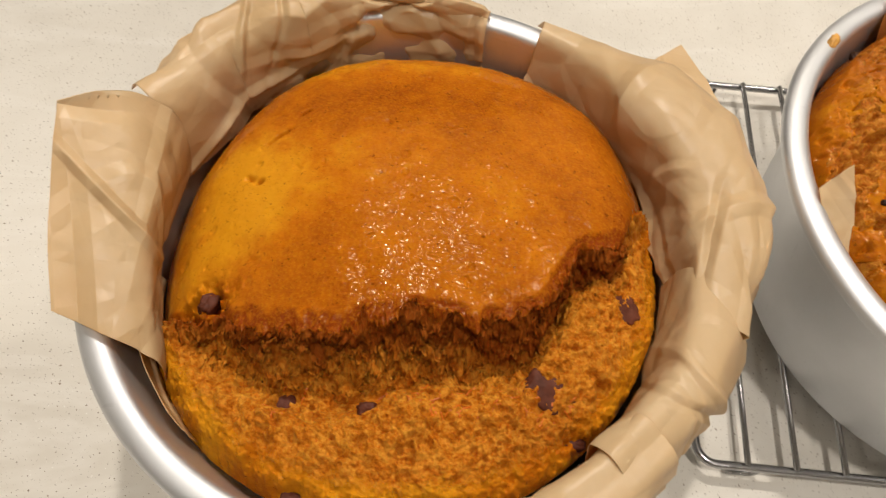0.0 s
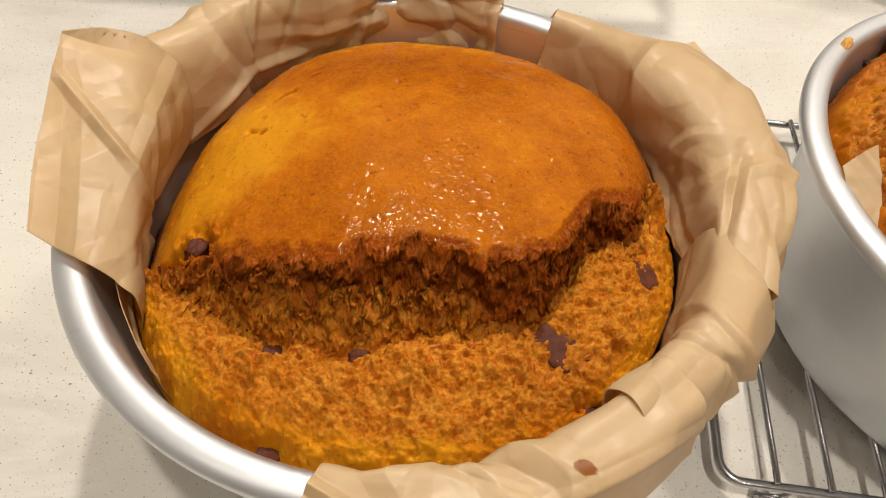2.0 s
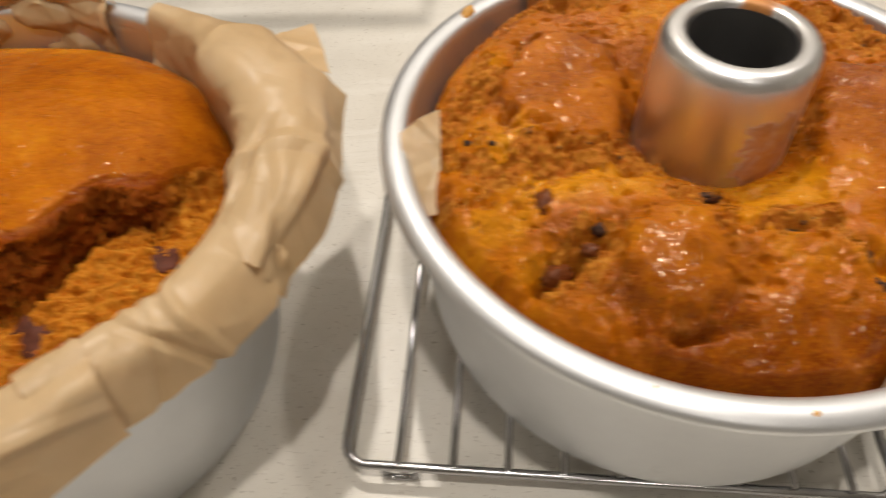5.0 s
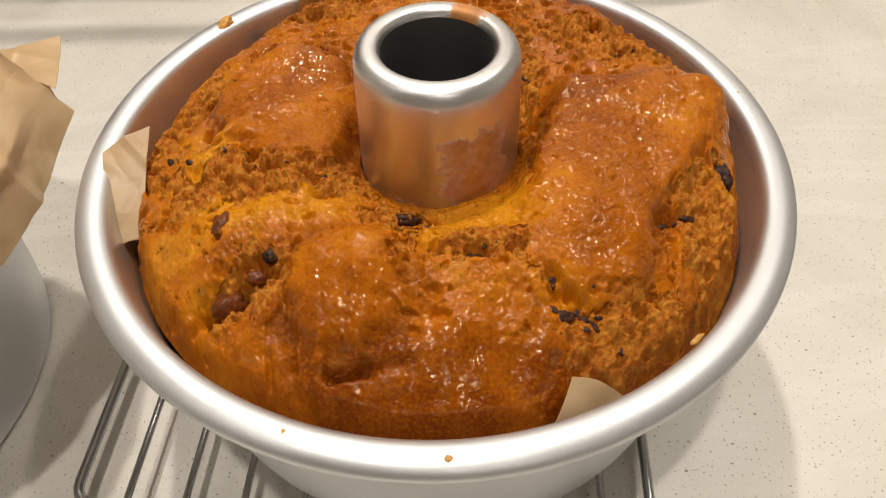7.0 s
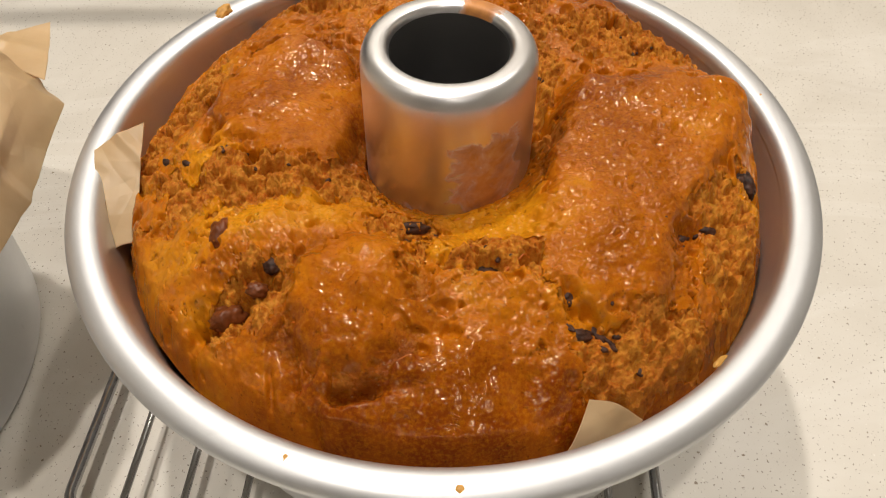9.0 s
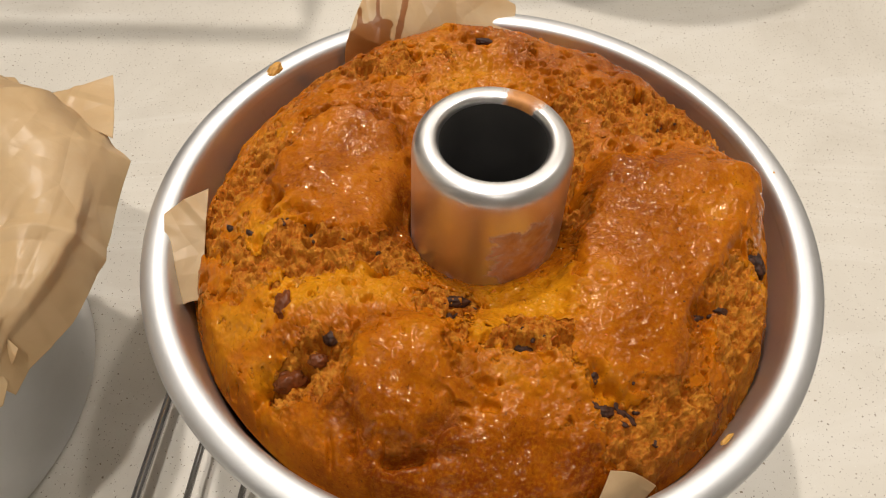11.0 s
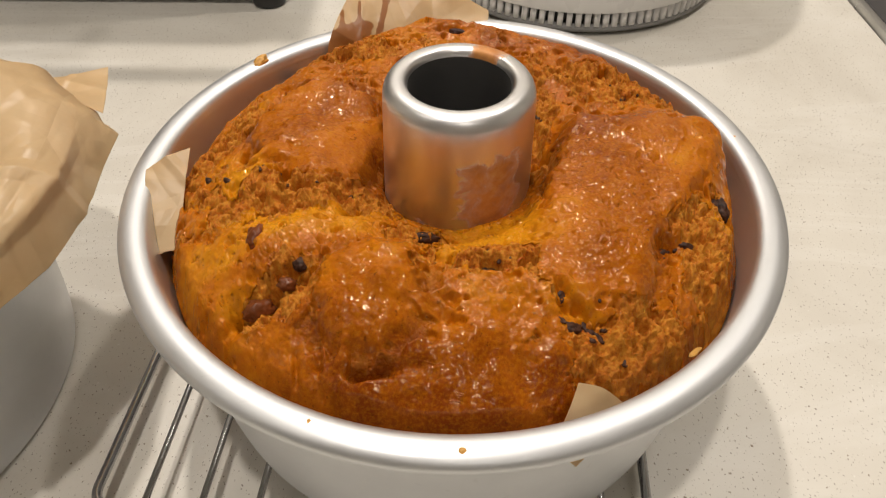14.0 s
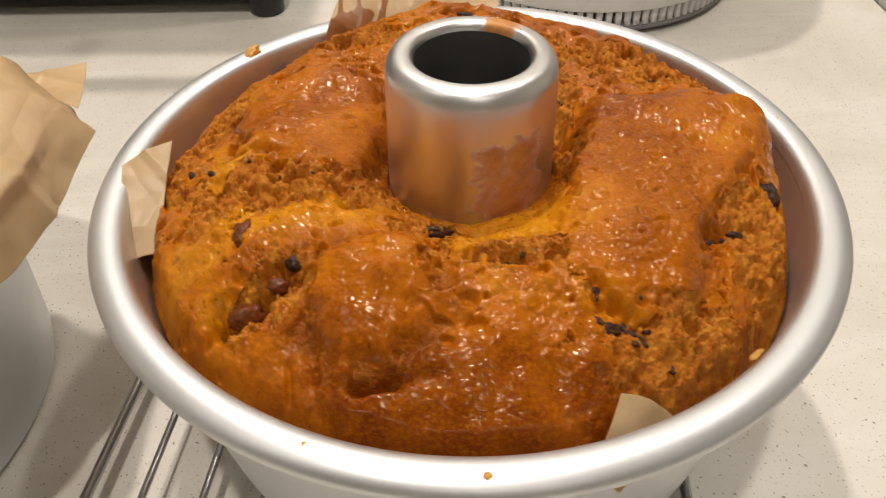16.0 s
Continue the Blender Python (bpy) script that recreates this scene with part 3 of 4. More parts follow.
    for cx, cy, w, hgt, turn, dep in ((0.1925, -0.0338, 0.0100, 0.0036, 22, 0.011), (0.1850, -0.0370, 0.0030, 0.0020, 0, 0.006), (0.2790, -0.0420, 0.0060, 0.0018, -48, 0.006), (0.2725, -0.0380, 0.0018, 0.0050, 10, 0.005), (0.2142, -0.0672, 0.0013, 0.0060, 12, 0.007), (0.2022, -0.0575, 0.0009, 0.0060, 5, 0.003),
                                      (0.2345, -0.0145, 0.0055, 0.0016, 0, 0.005), (0.2540, -0.0294, 0.0070, 0.0016, 0, 0.004), (0.3090, 0.0560, 0.0070, 0.0030, -12, 0.008), (0.2911, 0.0582, 0.0024, 0.0060, 10, 0.004), (0.3065, -0.0160, 0.0055, 0.0024, 35, 0.006), (0.1905, 0.0105, 0.0026, 0.0036, 0, 0.008),
                                      (0.1783, 0.0207, 0.0028, 0.0024, 0, 0.007), (0.2130, -0.0035, 0.0034, 0.0018, 0, 0.007), (0.1968, 0.0035, 0.0034, 0.0016, 0, 0.005), (0.1564, 0.0308, 0.0012, 0.0060, -25, 0.006), (0.1497, 0.0253, 0.0014, 0.0050, -15, 0.006), (0.2430, 0.0950, 0.0080, 0.0016, 0, 0.004), (0.3049, 0.1000, 0.0060, 0.0016, -20, 0.005),
                                      (0.2745, 0.0270, 0.0014, 0.0060, 5, 0.006), (0.2758, 0.0190, 0.0016, 0.0030, 0, 0.005), (0.2235, -0.0578, 0.0090, 0.0016, 6, 0.006), (0.2080, -0.0540, 0.0016, 0.0070, 10, 0.003)):
        z = z - dep * hill(x, y, cx, cy, w, hgt, turn) * (0.8 + 1.2 * fbm(u, v, 260, 3, 61))
    z = z - 26 * np.maximum(r - 0.0900, 0) ** 1.55
    tone = 0.52 + 0.46 * fbm(u, v, 24, 3, 71) + 0.30 * fbm(u, v, 90, 3, 72) + 0.07 * (right + left + back) + 0.05 * front + 0.20 * lowp - 0.55 * hill(x, y, 0.262, -0.008, 0.020, 0.010) - 0.12 * torn
    rim = np.maximum.reduce([p * (1 - p) for p in (right, left, front)]) * 3
    return z, skin * (1 - 0.25 * rim), tone + 0.12 * rim


def cake_b_z(x, y):
    return float(cake_b_shape(np.array([x]), np.array([y]))[0][0])


cake_b = empty("ring_cake", B + Vector((0, 0, RACK_TOP + 0.003)), label="glossy brown ring cake with raisins and nuts in its pan", category="cake")
edge_r = 0.0962 + 0.0006 * np.cos(th) + 0.0012 * fbm(np.cos(th) * 2, np.sin(th) * 2, 1.5, 3, 15)
rad = 0.0238 + (edge_r - 0.0238) * rr
gx, gy = B.x + rad * np.cos(th), B.y + rad * np.sin(th)
z, skin, tone = cake_b_shape(gx, gy)
P = np.stack([gx - B.x, gy - B.y, z - RACK_TOP - 0.003], -1)
side = P[:, -1:, :] * np.array([0.97, 0.97, 0.0]) + np.array([0, 0, 0.03])
inner = P[:, :1, :] * np.array([1.06, 1.06, 0.0]) + np.array([0, 0, 0.03])
P = np.concatenate([inner, P, side], 1)
grid_object("crumb", P, CAKE_B, True, cake_b, "", {"crust": np.concatenate([skin[:, :1], skin, skin[:, -1:]], 1), "tone": np.concatenate([tone[:, :1], tone, tone[:, -1:]], 1)})


# ---- raisins, nuts and chocolate set in the cakes ----
def lump(name, parent, place, size, turn, material, seed, blocky=0.0, label=""):
    bm = bmesh.new()
    bmesh.ops.create_icosphere(bm, subdivisions=4 if max(size) > 0.0025 else 2, radius=1)
    m = pose(0, 0, 0, 8 * (seed % 3), 6 * (seed % 4), turn).to_3x3()
    for v in bm.verts:
        p = v.co.copy()
        if blocky:
            k = max(abs(p.x), abs(p.y), abs(p.z))
            p = p.lerp(p / k * 0.85, blocky)
        w = noise.fractal(v.co * 1.7 + Vector((seed * 3.1, 0, 0)), 1.0, 2.0, 4)
        ridge = abs(noise.noise(v.co * 3.4 + Vector((0, seed * 2.3, 0))))
        p = p * (1 + 0.22 * w - (0.26 * ridge if not blocky else 0.05 * ridge))
        v.co = m @ Vector((p.x * size[0], p.y * size[1], p.z * size[2]))
    ob = part(name, bm, material, parent, label)
    ob.location = Vector(place) - parent.location
    return ob


for k, (x, y, sx, sy, sz, turn, sink) in enumerate(((-0.0345, -0.0580, 0.0052, 0.0038, 0.003, 30, 0.5), (0.0470, -0.0535, 0.0092, 0.0062, 0.0024, -20, 0.9), (0.0735, -0.0245, 0.0052, 0.0060, 0.0024, 20, 1.3),
                                                   (-0.0610, -0.0265, 0.0042, 0.0030, 0.004, 60, 0.2), (-0.008, -0.0600, 0.0032, 0.0022, 0.002, 0, 0.4), (0.056, -0.0665, 0.0036, 0.0022, 0.002, 10, 0.5), (-0.030, -0.0835, 0.0036, 0.0022, 0.002, -20, 0.3))):
    lump("chocolate_chunk", cake_a, (x, y, cake_a_z(x, y) - sz * 0.45 * sink), (sx, sy, sz), turn, CHOC, k + 1, 0.55, "dark brown melted chocolate chunk")
for k, (x, y, sx, sy, sz, turn, sink, kind) in enumerate(((0.1862, -0.0160, 0.0034, 0.0048, 0.0034, -15, 0.1, 1), (0.2350, -0.0120, 0.0045, 0.0017, 0.002, 5, 0.2, 0), (0.2335, -0.0175, 0.0014, 0.0026, 0.0016, 15, 0.1, 0), (0.3280, 0.0046, 0.0030, 0.0050, 0.0028, 25, 0.3, 0), (0.2898, -0.0500, 0.0016, 0.0016, 0.0012, 0, 0.3, 0),
                                                         (0.2142, -0.0672, 0.0015, 0.0035, 0.002, 20, 0.0, 0), (0.2008, -0.0262, 0.0028, 0.0024, 0.002, 0, 0.3, 0), (0.1811, 0.0915, 0.0026, 0.0034, 0.002, 0, 0.3, 0), (0.2790, -0.0420, 0.0016, 0.0050, 0.0020, 40, 0.0, 0), (0.2745, -0.0450, 0.0034, 0.0022, 0.0018, 15, 0.1, 0), (0.2822, -0.0450, 0.0012, 0.0030, 0.0014, 35, 0.1, 0),
                                                         (0.2723, -0.0360, 0.0020, 0.0026, 0.0016, -20, 0.1, 0), (0.3255, 0.0620, 0.0022, 0.0030, 0.0020, 10, 0.3, 0), (0.1890, -0.0350, 0.0050, 0.0034, 0.0034, 25, -0.8, 1), (0.1975, -0.0325, 0.0030, 0.0022, 0.0024, 5, -0.6, 1), (0.2540, -0.0294, 0.0034, 0.0014, 0.0014, 0, 0.1, 0),
                                                         (0.3127, -0.0124, 0.0032, 0.0015, 0.0016, -10, 0.3, 0), (0.3058, -0.0150, 0.0020, 0.0014, 0.0014, 20, 0.2, 0), (0.1905, 0.0105, 0.0016, 0.0026, 0.0016, 0, 0.0, 0), (0.1658, 0.0132, 0.0028, 0.0012, 0.0014, -20, 0.3, 0), (0.1726, 0.0090, 0.0022, 0.0010, 0.0012, -30, 0.3, 0), (0.2470, 0.0960, 0.0055, 0.0016, 0.0018, 0, 0.3, 0), (0.3075, 0.0560, 0.0036, 0.0022, 0.0020, 0, -0.4, 1))):
    lump("nut" if kind else "raisin", cake_b, (x, y, cake_b_z(x, y) - sz * (0.3 + sink)), (sx * 0.98, sy * 0.98, sz), turn, NUT if kind else RAISIN, k + 20, 0.0, "reddish-brown shiny nut" if kind else "shrivelled dark raisin")


bits = random.Random(12)
for k in range(44):
    cx, cy, sp = bits.choice(((0.277, -0.042, 0.006), (0.193, 0.006, 0.010), (0.178, 0.010, 0.008), (0.235, -0.015, 0.006), (0.257, -0.029, 0.006), (0.308, -0.016, 0.006), (0.308, 0.060, 0.010), (0.273, 0.046, 0.006)))
    x, y, sz = bits.gauss(cx, sp * 0.7), bits.gauss(cy, sp * 0.45), bits.uniform(0.0005, 0.0011)
    if math.hypot(x - B.x, y - B.y) > 0.027:
        lump("raisin", cake_b, (x, y, cake_b_z(x, y) - 0.7 * sz), (sz * bits.uniform(1, 2.6), sz * 0.8, sz * 0.8), bits.uniform(0, 180), RAISIN, k + 90, 0.0, "tiny charred fragment")


def shreds(parent, count, seed, where, surface):
    """Fine strands of grated carrot lying in the crumb."""
    rnd, bm = random.Random(seed), bmesh.new()
    while count:
        x, y = where(rnd)
        a, bend, span = rnd.uniform(-0.9, 0.9) + rnd.choice((0, 1.2)), rnd.uniform(-1.2, 1.2), rnd.uniform(0.003, 0.008)
        pts = []
        for k in range(7):
            t = k / 6 - 0.5
            px, py = x + span * t * math.cos(a + bend * t), y + span * t * math.sin(a + bend * t)
            pts.append((px - parent.location.x, py - parent.location.y, surface(px, py) - parent.location.z - 0.0001 - 0.0012 * (2 * t) ** 2))
        strand = tube_path(pts, rnd.uniform(0.0002, 0.0004), 6)
        me = bpy.data.meshes.new("strand")
        strand.to_mesh(me)
        strand.free()
        bm.from_mesh(me)
        bpy.data.meshes.remove(me)
        count -= 1
    return tagged(part("grated_carrot", bm, CARROT, parent, "orange strands of grated carrot"), kind="stuff")


shreds(cake_a, 60, 5, lambda r: (r.uniform(-0.040, 0.056), r.uniform(-0.064, -0.052)), cake_a_z)
shreds(cake_b, 26, 6, lambda r: (r.uniform(0.185, 0.30), r.uniform(-0.05, 0.006) if r.random() < 0.6 else r.uniform(-0.032, -0.02)), lambda x, y: cake_b_z(x, y) - 0.0002)


# ---- baking parchment ----
def sheet(name, rows, label, crumple=0.0012, crease=70, seed=0, stain=None, teeth=0, res=(180, 120), facet=False):
    """A sheet through rows of points (all rows alike long), creased; teeth: a saw-cut first row."""
    C = np.array(rows, float)

    def spline(a, n):
        t = np.linspace(0, len(a) - 1, n)
        i = np.clip(t.astype(int), 0, len(a) - 2)
        f = (t - i).reshape((-1,) + (1,) * (a.ndim - 1))
        p0, p1, p2, p3 = a[np.maximum(i - 1, 0)], a[i], a[i + 1], a[np.minimum(i + 2, len(a) - 1)]
        return 0.5 * (2 * p1 + (p2 - p0) * f + (2 * p0 - 5 * p1 + 4 * p2 - p3) * f * f + (3 * p1 - p0 - 3 * p2 + p3) * f ** 3)

    P = spline(C, res[1])
    if facet:
        t = np.linspace(0, P.shape[1] - 1, res[0])
        i = np.clip(t.astype(int), 0, P.shape[1] - 2)
        f = (t - i)[None, :, None]
        P = P[:, i] * (1 - f) + P[:, i + 1] * f
    else:
        P = spline(P.transpose(1, 0, 2), res[0]).transpose(1, 0, 2)
    du, dv = np.gradient(P, axis=0), np.gradient(P, axis=1)
    nrm = np.cross(du, dv)
    nrm /= np.linalg.norm(nrm, axis=-1, keepdims=True) + 1e-12
    x, y = P[..., 0] + 0.3 * P[..., 2], P[..., 1] + 0.5 * P[..., 2]
    rnd = np.random.RandomState(seed)
    fold = np.zeros(x.shape)
    lo, hi = P.reshape(-1, 3).min(0), P.reshape(-1, 3).max(0)
    for _ in range(int(crease)):
        c, d3 = lo + rnd.rand(3) * (hi - lo), rnd.randn(3)
        d3 /= np.linalg.norm(d3)
        w, far = 0.0014 + 0.0040 * rnd.rand(), 0.010 + 0.03 * rnd.rand()
        run, near = (P - c) @ d3, np.exp(-(np.linalg.norm(P - c, axis=-1) / far) ** 2)
        bend = np.maximum(0, 1 - np.abs(run) / w) if rnd.rand() < 0.4 else 2.2 * np.maximum(0, run) / far
        fold += rnd.choice([-1, 1]) * bend * near * (0.4 + rnd.rand())
    fold = fold + 0.18 * fbm(x, y, 70, 3, seed)
    P = P + nrm * ((fold - fold.mean()) * 1.9 * crumple)[..., None]
    if teeth:
        saw = np.abs((np.linspace(0, teeth, res[1]) % 1.0) - 0.5) * 0.0055
        P[:, 0] += saw[:, None] * (P[:, 6] - P[:, 0]) / (np.linalg.norm(P[:, 6] - P[:, 0], axis=-1, keepdims=True) + 1e-9)
    s = stain(P) if stain else np.zeros(P.shape[:2])
    ob = grid_object(name, P, PAPER, False, None, "", {"stain": s}, 0.00022)
    return tagged(ob, label=label, category="parchment", group="parchment lining the pans")


def arc(c, angles, radii, heights):
    return [(c.x + r * math.cos(radians(a)), c.y + r * math.sin(radians(a)), z) for a, r, z in zip(angles, radii, heights)]


sheet("baking_parchment", [
    [(-0.103, 0.021, 0.133), (-0.1035, 0.004, 0.127), (-0.1030, -0.018, 0.117), (-0.0995, -0.038, 0.1085)],
    [(-0.095, 0.028, 0.129), (-0.094, 0.006, 0.123), (-0.093, -0.018, 0.114), (-0.088, -0.042, 0.104)],
    [(-0.085, 0.034, 0.121), (-0.082, 0.010, 0.116), (-0.081, -0.016, 0.108), (-0.077, -0.046, 0.099)],
    [(-0.079, 0.036, 0.106), (-0.0785, 0.012, 0.104), (-0.0785, -0.014, 0.099), (-0.0735, -0.049, 0.094)],
    [(-0.082, 0.034, 0.082), (-0.0845, 0.010, 0.082), (-0.0845, -0.016, 0.080), (-0.0770, -0.049, 0.078)],
], "strip of brown baking parchment with a saw-cut edge above the rim", 0.0011, 20, 3, teeth=19, res=(180, 240))
sheet("baking_parchment", [
    arc(A, [222, 211, 200, 185], [0.0900, 0.0885, 0.0870, 0.0850], [0.0915, 0.096, 0.098, 0.099]),
    arc(A, [226, 214, 200, 185], [0.0905, 0.0895, 0.0880, 0.0855], [0.084, 0.085, 0.086, 0.087]),
    arc(A, [226, 214, 200, 185], [0.0900, 0.0890, 0.0875, 0.0855], [0.070, 0.070, 0.070, 0.070]),
], "narrow edge of brown baking parchment tucked beside the cake", 0.0005, 8, 5, res=(100, 40))
sheet("baking_parchment", [
    arc(A, [153, 135, 116, 96, 80, 72], [0.1085, 0.1100, 0.1070, 0.1040, 0.1015, 0.0990], [0.106, 0.108, 0.109, 0.108, 0.106, 0.104]),
    arc(A, [154, 135, 116, 96, 80, 72], [0.1010, 0.1030, 0.1010, 0.0990, 0.0975, 0.0960], [0.114, 0.117, 0.116, 0.113, 0.1105, 0.108]),
    arc(A, [156, 135, 116, 96, 80, 72], [0.0918, 0.0918, 0.0915, 0.0915, 0.0915, 0.0912], [0.107, 0.108, 0.107, 0.106, 0.105, 0.102]),
    arc(A, [158, 135, 116, 96, 80, 72], [0.0898, 0.0898, 0.0898, 0.0898, 0.0898, 0.0898], [0.078, 0.078, 0.078, 0.078, 0.079, 0.082]),
], "crumpled brown baking parchment folded over the back of the pan", 0.0016, 70, 7, res=(300, 140), facet=True)
sheet("baking_parchment", [
    arc(A, [62, 50, 37, 22, 9, -6, -18], [0.1035, 0.1120, 0.1215, 0.1320, 0.1235, 0.1190, 0.1165], [0.101, 0.099, 0.097, 0.093, 0.090, 0.088, 0.088]),
    arc(A, [60, 47, 34, 20, 8, -6, -19], [0.1000, 0.1050, 0.1120, 0.1160, 0.1140, 0.1110, 0.1090], [0.108, 0.112, 0.114, 0.113, 0.111, 0.108, 0.105]),
    arc(A, [59, 45, 33, 19, 7, -5, -18], [0.0922, 0.0926, 0.0928, 0.0928, 0.0928, 0.0928, 0.0926], [0.106, 0.109, 0.111, 0.111, 0.109, 0.107, 0.104]),
    arc(A, [60, 46, 33, 19, 7, -4, -14], [0.0900, 0.0900, 0.0902, 0.0904, 0.0904, 0.0904, 0.0904], [0.084, 0.079, 0.079, 0.079, 0.080, 0.082, 0.085]),
], "crumpled brown baking parchment flaring out over the pan rim", 0.0013, 60, 11, res=(300, 140), facet=True)
sheet("baking_parchment", [
    arc(A, [-13, -20, -32, -42, -52], [0.1150, 0.1165, 0.1120, 0.1090, 0.1090], [0.097, 0.090, 0.090, 0.090, 0.090]),
    arc(A, [-11, -19, -31, -42, -52], [0.1060, 0.1085, 0.1065, 0.1050, 0.1040], [0.104, 0.107, 0.108, 0.108, 0.108]),
    arc(A, [-8, -18, -30, -42, -52], [0.0928, 0.0932, 0.0935, 0.0935, 0.0935], [0.103, 0.106, 0.107, 0.108, 0.108]),
    arc(A, [-6, -18, -30, -42, -52], [0.0912, 0.0912, 0.0912, 0.0912, 0.0912], [0.080, 0.080, 0.080, 0.082, 0.084]),
], "brown baking parchment folded over the side of the pan rim", 0.0012, 34, 13, res=(180, 120), facet=True)
sheet("parchment_corner", [
    [(0.1062, 0.0875, 0.0965), (0.1045, 0.0865, 0.0965)],
    [(0.1120, 0.0700, 0.0975), (0.0930, 0.0765, 0.0985)],
    [(0.1165, 0.0530, 0.0985), (0.0830, 0.0680, 0.1005)],
], "small torn corner of brown baking parchment sticking out", 0.0003, 4, 15, res=(40, 48))


def scorch(P):
    return 0.75 * np.exp(-((P[..., 0] - 0.047) / 0.004) ** 2 - ((P[..., 1] + 0.094) / 0.0025) ** 2)


sheet("baking_parchment", [
    arc(A, [-100, -88, -76, -64, -54, -45], [0.1120, 0.1150, 0.1150, 0.1140, 0.1115, 0.1095], [0.084, 0.080, 0.081, 0.084, 0.089, 0.091]),
    arc(A, [-99, -88, -76, -64, -54, -44], [0.1080, 0.1085, 0.1080, 0.1075, 0.1070, 0.1068], [0.102, 0.103, 0.104, 0.105, 0.107, 0.1080]),
    arc(A, [-98, -88, -76, -64, -54, -43], [0.1000, 0.1000, 0.1000, 0.1000, 0.1000, 0.1000], [0.1065, 0.107, 0.108, 0.109, 0.1095, 0.1100]),
    arc(A, [-97, -88, -76, -64, -54, -43], [0.0930, 0.0920, 0.0915, 0.0918, 0.0926, 0.0930], [0.1045, 0.105, 0.105, 0.106, 0.1075, 0.1090]),
    arc(A, [-97, -88, -76, -64, -54, -47], [0.0915, 0.0912, 0.0912, 0.0912, 0.0912, 0.0915], [0.085, 0.085, 0.085, 0.085, 0.085, 0.085]),
], "brown baking parchment folded over the front of the pan rim", 0.0011, 34, 17, scorch, res=(240, 140))
sheet("baking_parchment", [
    [(0.1428, 0.0186, 0.1000), (0.1490, 0.0225, 0.1025), (0.1560, 0.0270, 0.1030)],
    [(0.1450, 0.0060, 0.0935), (0.1500, 0.0095, 0.0950), (0.1560, 0.0130, 0.0960)],
    [(0.1500, -0.0060, 0.0850), (0.1520, -0.0050, 0.0855), (0.1560, -0.0040, 0.0855)],
], "small corner of brown baking parchment between cake and rim", 0.0004, 4, 19, res=(48, 48))
def on_cake(x, y):
    return (x, y, 0.0008 + max(cake_b_z(x + a, y + b) for a in (-0.002, 0, 0.002) for b in (-0.002, 0, 0.002)))


sheet("baking_parchment", [
    [on_cake(0.2755, -0.0590), on_cake(0.2825, -0.0590), on_cake(0.2900, -0.0605)],
    [on_cake(0.2730, -0.0640), on_cake(0.2785, -0.0645), on_cake(0.2840, -0.0655)],
    [on_cake(0.2700, -0.0685), on_cake(0.2730, -0.0705), on_cake(0.2765, -0.0710)],
], "small corner of baking parchment on the edge of the ring cake", 0.0004, 4, 21, res=(48, 48))


def drips(P):
    x, z = P[..., 0], P[..., 2]
    one = np.exp(-((x - 0.2155 - 0.3 * (z - 0.106)) / (0.0018 + 0.40 * np.maximum(z - 0.1050, 0))) ** 2) * step(0.1145, 0.1120, z)
    low = step(0.104, 0.0995, z) * step(0.214, 0.206, x) + 0.9 * np.exp(-((x - 0.2045) / 0.0012) ** 2) * step(0.1085, 0.107, z) + 0.9 * np.exp(-((x - 0.1975) / 0.001) ** 2) * step(0.1065, 0.105, z)
    return np.clip(0.95 * np.maximum(one, low), 0, 1)


sheet("baking_parchment", [
    [(0.2060, 0.1340, 0.1155), (0.2140, 0.1360, 0.1180), (0.2260, 0.1360, 0.1170), (0.2370, 0.1340, 0.1120), (0.2600, 0.1290, 0.1015)],
    [(0.1985, 0.1230, 0.1070), (0.2120, 0.1290, 0.1090), (0.2260, 0.1310, 0.1090), (0.2400, 0.1290, 0.1060), (0.2600, 0.1260, 0.0995)],
    [(0.1920, 0.1060, 0.0960), (0.2080, 0.1140, 0.0960), (0.2240, 0.1180, 0.0960), (0.2400, 0.1190, 0.0960), (0.2580, 0.1190, 0.0950)],
    [(0.1930, 0.1000, 0.0850), (0.2080, 0.1090, 0.0850), (0.2240, 0.1130, 0.0850), (0.2400, 0.1140, 0.0850), (0.2580, 0.1140, 0.0850)],
], "pale baking parchment with brown batter drips behind the ring cake", 0.0008, 16, 23, drips, res=(240, 140))

# ---- baked drips on the rims ----
for k, (c, R, zz, ang, size) in enumerate(((B, RB, ZB, -89, (0.0013, 0.0011, 0.0006)), (B, RB - 0.002, ZB, 139, (0.0040, 0.0022, 0.0022)), (B, RB - 0.001, ZB, -110, (0.0008, 0.0012, 0.0006)), (B, RB - 0.006, ZB, -50, (0.0028, 0.0007, 0.0006)), (B, RB - 0.002, ZB, 11, (0.0010, 0.0006, 0.0004)))):
    a = radians(ang)
    lump("baked_drip", ring_pan, (c.x + (R - 0.004) * math.cos(a), c.y + (R - 0.004) * math.sin(a), zz - 0.0002), size, ang + 90, BATTER, k + 50, 0.0, "dried drip of golden batter")

# ---- cooling rack ----
rack = empty("cooling_rack", (0.1195, -0.0555, 0.0), label="chromed wire cooling rack lying on the worktop", category="cooling rack")
rack.rotation_euler = (0, 0, radians(-4.5))
W, D, WIRE = 0.192, 0.203, 0.0013


def rounded(w, d, c, z):
    pts = []
    for cx, cy, a0 in ((w - c, d - c, 0), (c, d - c, 90), (c, c, 180), (w - c, c, 270)):
        pts += [(cx + c * math.cos(radians(a0 + k * 15)), cy + c * math.sin(radians(a0 + k * 15)), z) for k in range(7)]
    return pts + pts[:1]


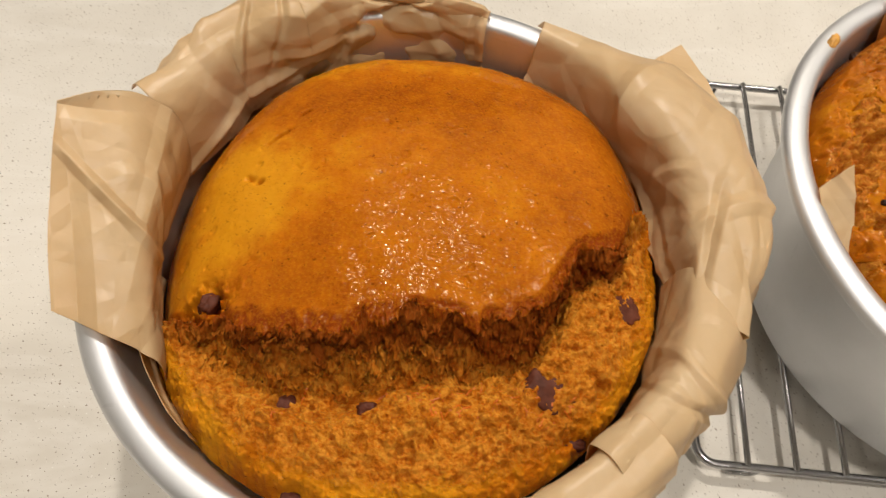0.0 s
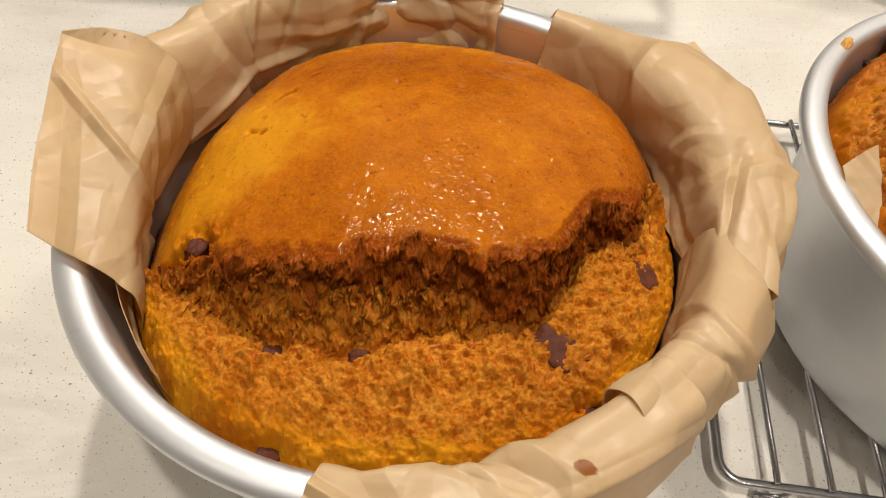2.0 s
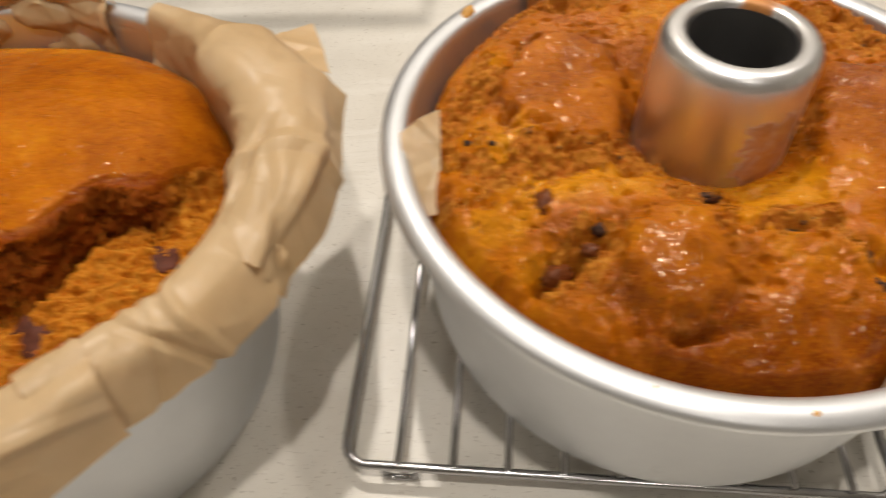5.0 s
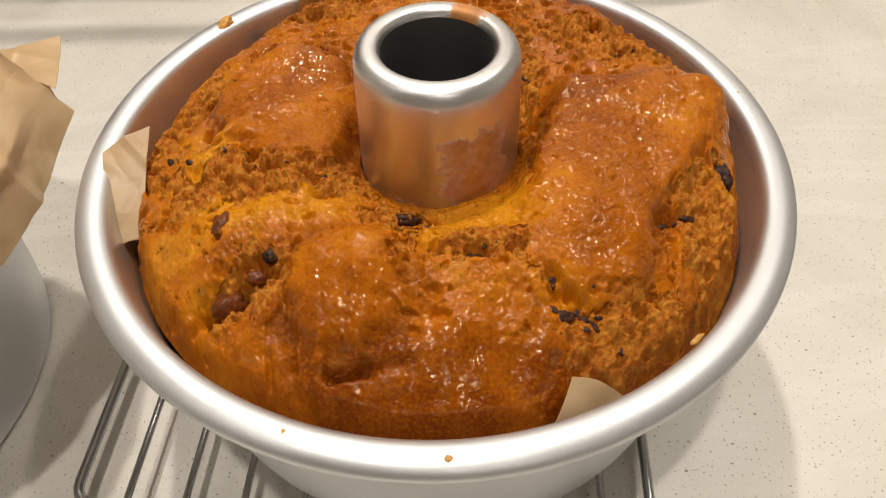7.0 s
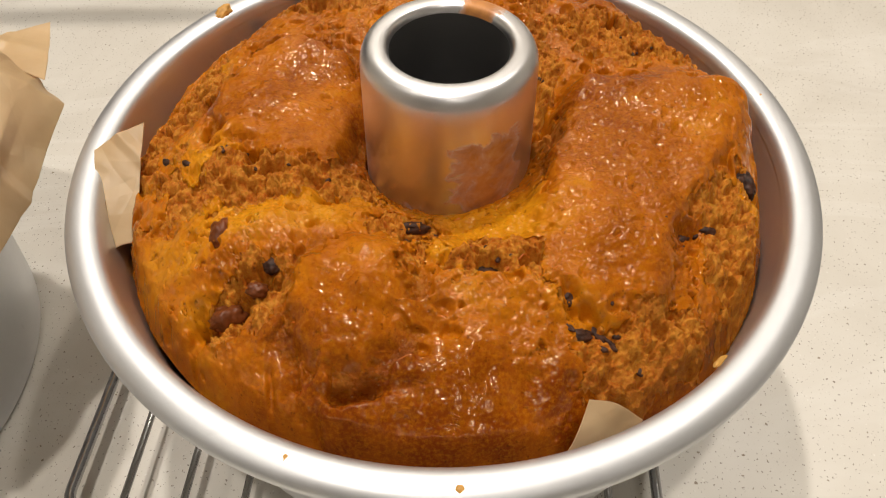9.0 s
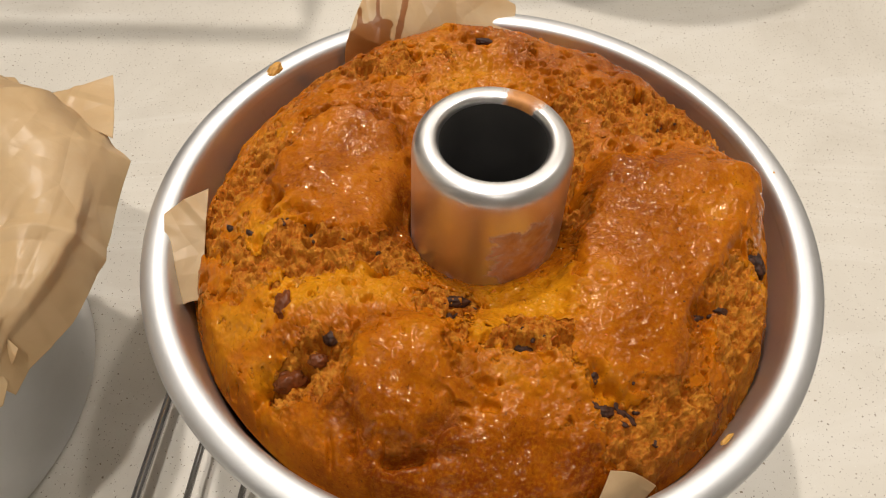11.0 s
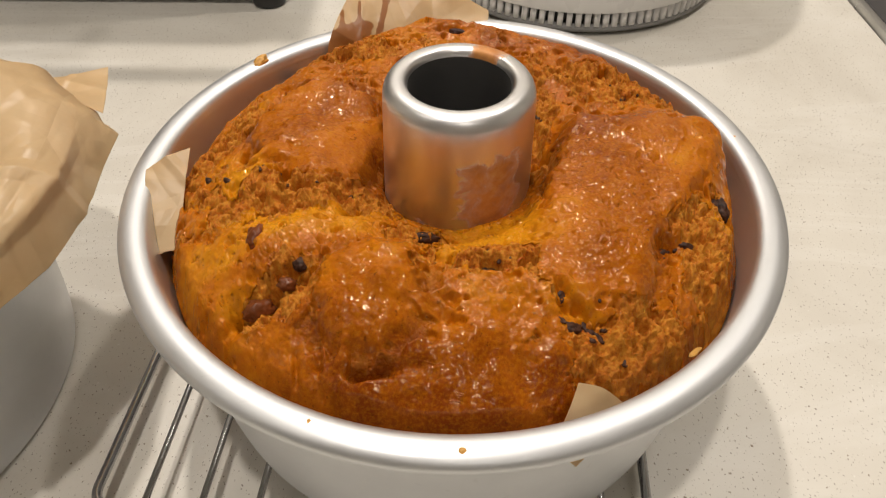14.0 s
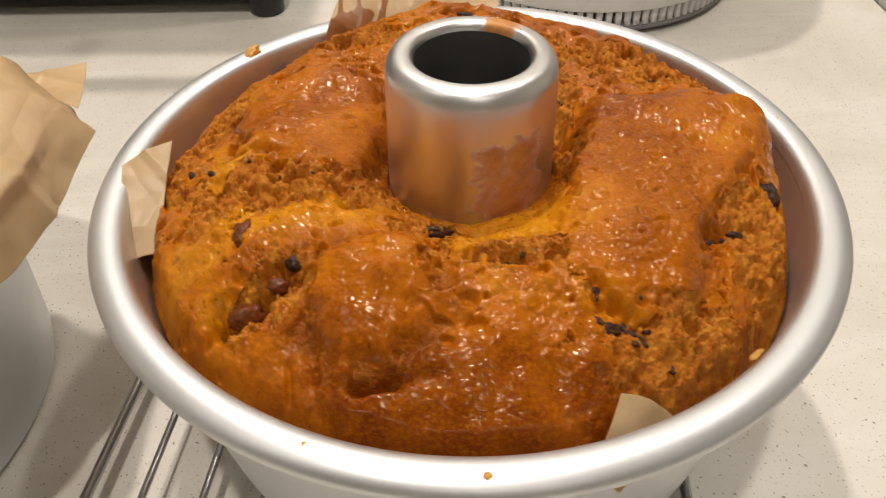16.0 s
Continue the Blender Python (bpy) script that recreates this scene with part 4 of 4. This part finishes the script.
part("frame_wire", tube_path(rounded(W, D, 0.008, RACK_TOP - 0.0042), 0.0018, 10), CHROME, rack)
bar = None
for k in range(9):
    xx = 0.0195 * (k + 1)
    if xx > W - 0.008:
        break
    if bar is None:
        bar = part("cross_wire", tube_path([(0, 0, RACK_TOP - WIRE), (0, D, RACK_TOP - WIRE)], WIRE, 8), CHROME, rack)
        bar.location.x = xx
    else:
        b2 = bar.copy()
        scene.collection.objects.link(b2)
        b2.location.x = xx
for fx in (0.02, W - 0.02):
    for fy in (0.0, D):
        part("foot", tube_path([(fx - 0.006, fy, RACK_TOP - 0.004), (fx - 0.006, fy, 0.003), (fx - 0.003, fy, 0.0013), (fx + 0.003, fy, 0.0013), (fx + 0.006, fy, 0.003), (fx + 0.006, fy, RACK_TOP - 0.004)], 0.0013, 8), CHROME, rack)

# ---- white round appliance with a ring of vents ----
cooker = empty("rice_cooker", (0.343, 0.404, 0.0), label="white round kitchen appliance with vent slots around its base", category="appliance")
lathe("base_ring", [(0.0, 0.002), (0.108, 0.002), (0.112, 0.003), (0.1125, 0.006), (0.109, 0.008)], GREY, cooker, "grey base ring", 128, soft=2)
lathe("vent_band", [(0.1065, 0.006), (0.1065, 0.016)], BLACK, cooker, "", 128, soft=0)
lathe("body", [(0.104, 0.0165), (0.1125, 0.0165), (0.1145, 0.019), (0.118, 0.05), (0.121, 0.10), (0.119, 0.16), (0.108, 0.20), (0.06, 0.215), (0.0, 0.218)], WHITE, cooker, soft=4)
rib = None
for k in range(110):
    a = 2 * math.pi * k / 110
    if rib is None:
        rib = part("vent_rib", box(-0.0019, 0.0019, -0.003, 0.003, 0.007, 0.0168), WHITE, cooker)
        r2 = rib
    else:
        r2 = rib.copy()
        scene.collection.objects.link(r2)
    r2.location, r2.rotation_euler = (0.109 * math.cos(a), 0.109 * math.sin(a), 0), (0, 0, a - math.pi / 2)

# ---- toaster oven on feet, with a bar handle ----
oven = empty("toaster_oven", (-0.103, 0.434, 0.0), label="black and white toaster oven on round black feet", category="oven")
part("body", box(-0.27, 0.228, -0.105, 0.18, 0.016, 0.27, 0.004), BLACK, oven)
part("front_strip", box(-0.27, 0.215, -0.109, -0.104, 0.040, 0.052, 0.001), WHITE, oven, "pale strip along the lower front")
part("door", box(-0.26, 0.20, -0.112, -0.104, 0.058, 0.25, 0.003), GLASS, oven, "dark glass door")
part("handle", tube_path([(-0.22, -0.112, 0.235), (-0.22, -0.145, 0.24), (0.23, -0.145, 0.24), (0.23, -0.112, 0.235)], 0.007, 12), STEEL, oven)
for fx in (-0.245, 0.214):
    for fy in (-0.095, 0.15):
        f = lathe("foot", [(0.0, 0.0), (0.011, 0.0), (0.0125, 0.002), (0.0135, 0.035), (0.0, 0.035)], BLACK, oven, sides=32, soft=1)
        f.location = (fx, fy, 0)

# ---- dark round stand at the far side ----
stand = empty("appliance_base", (-0.262, 0.292, 0.0), label="low black round base of an appliance on the worktop", category="appliance")
lathe("base", [(0.0, 0.0), (0.040, 0.0), (0.044, 0.002), (0.044, 0.014), (0.040, 0.018), (0.0, 0.02)], BLACK, stand, sides=64, soft=2)

# ---- dark hob beside the worktop ----
hob = empty("hob", (0.552, 0.2, 0.0), label="dark grey glass hob set beside the worktop", category="hob")
part("glass_top", box(0.003, 0.6, -0.45, 0.55, -0.03, 0.004, 0.002), GLASS, hob)
part("steel_edge", box(-0.003, 0.0025, -0.45, 0.55, -0.03, 0.0045, 0.0008), STEEL, hob, "thin steel edge strip")
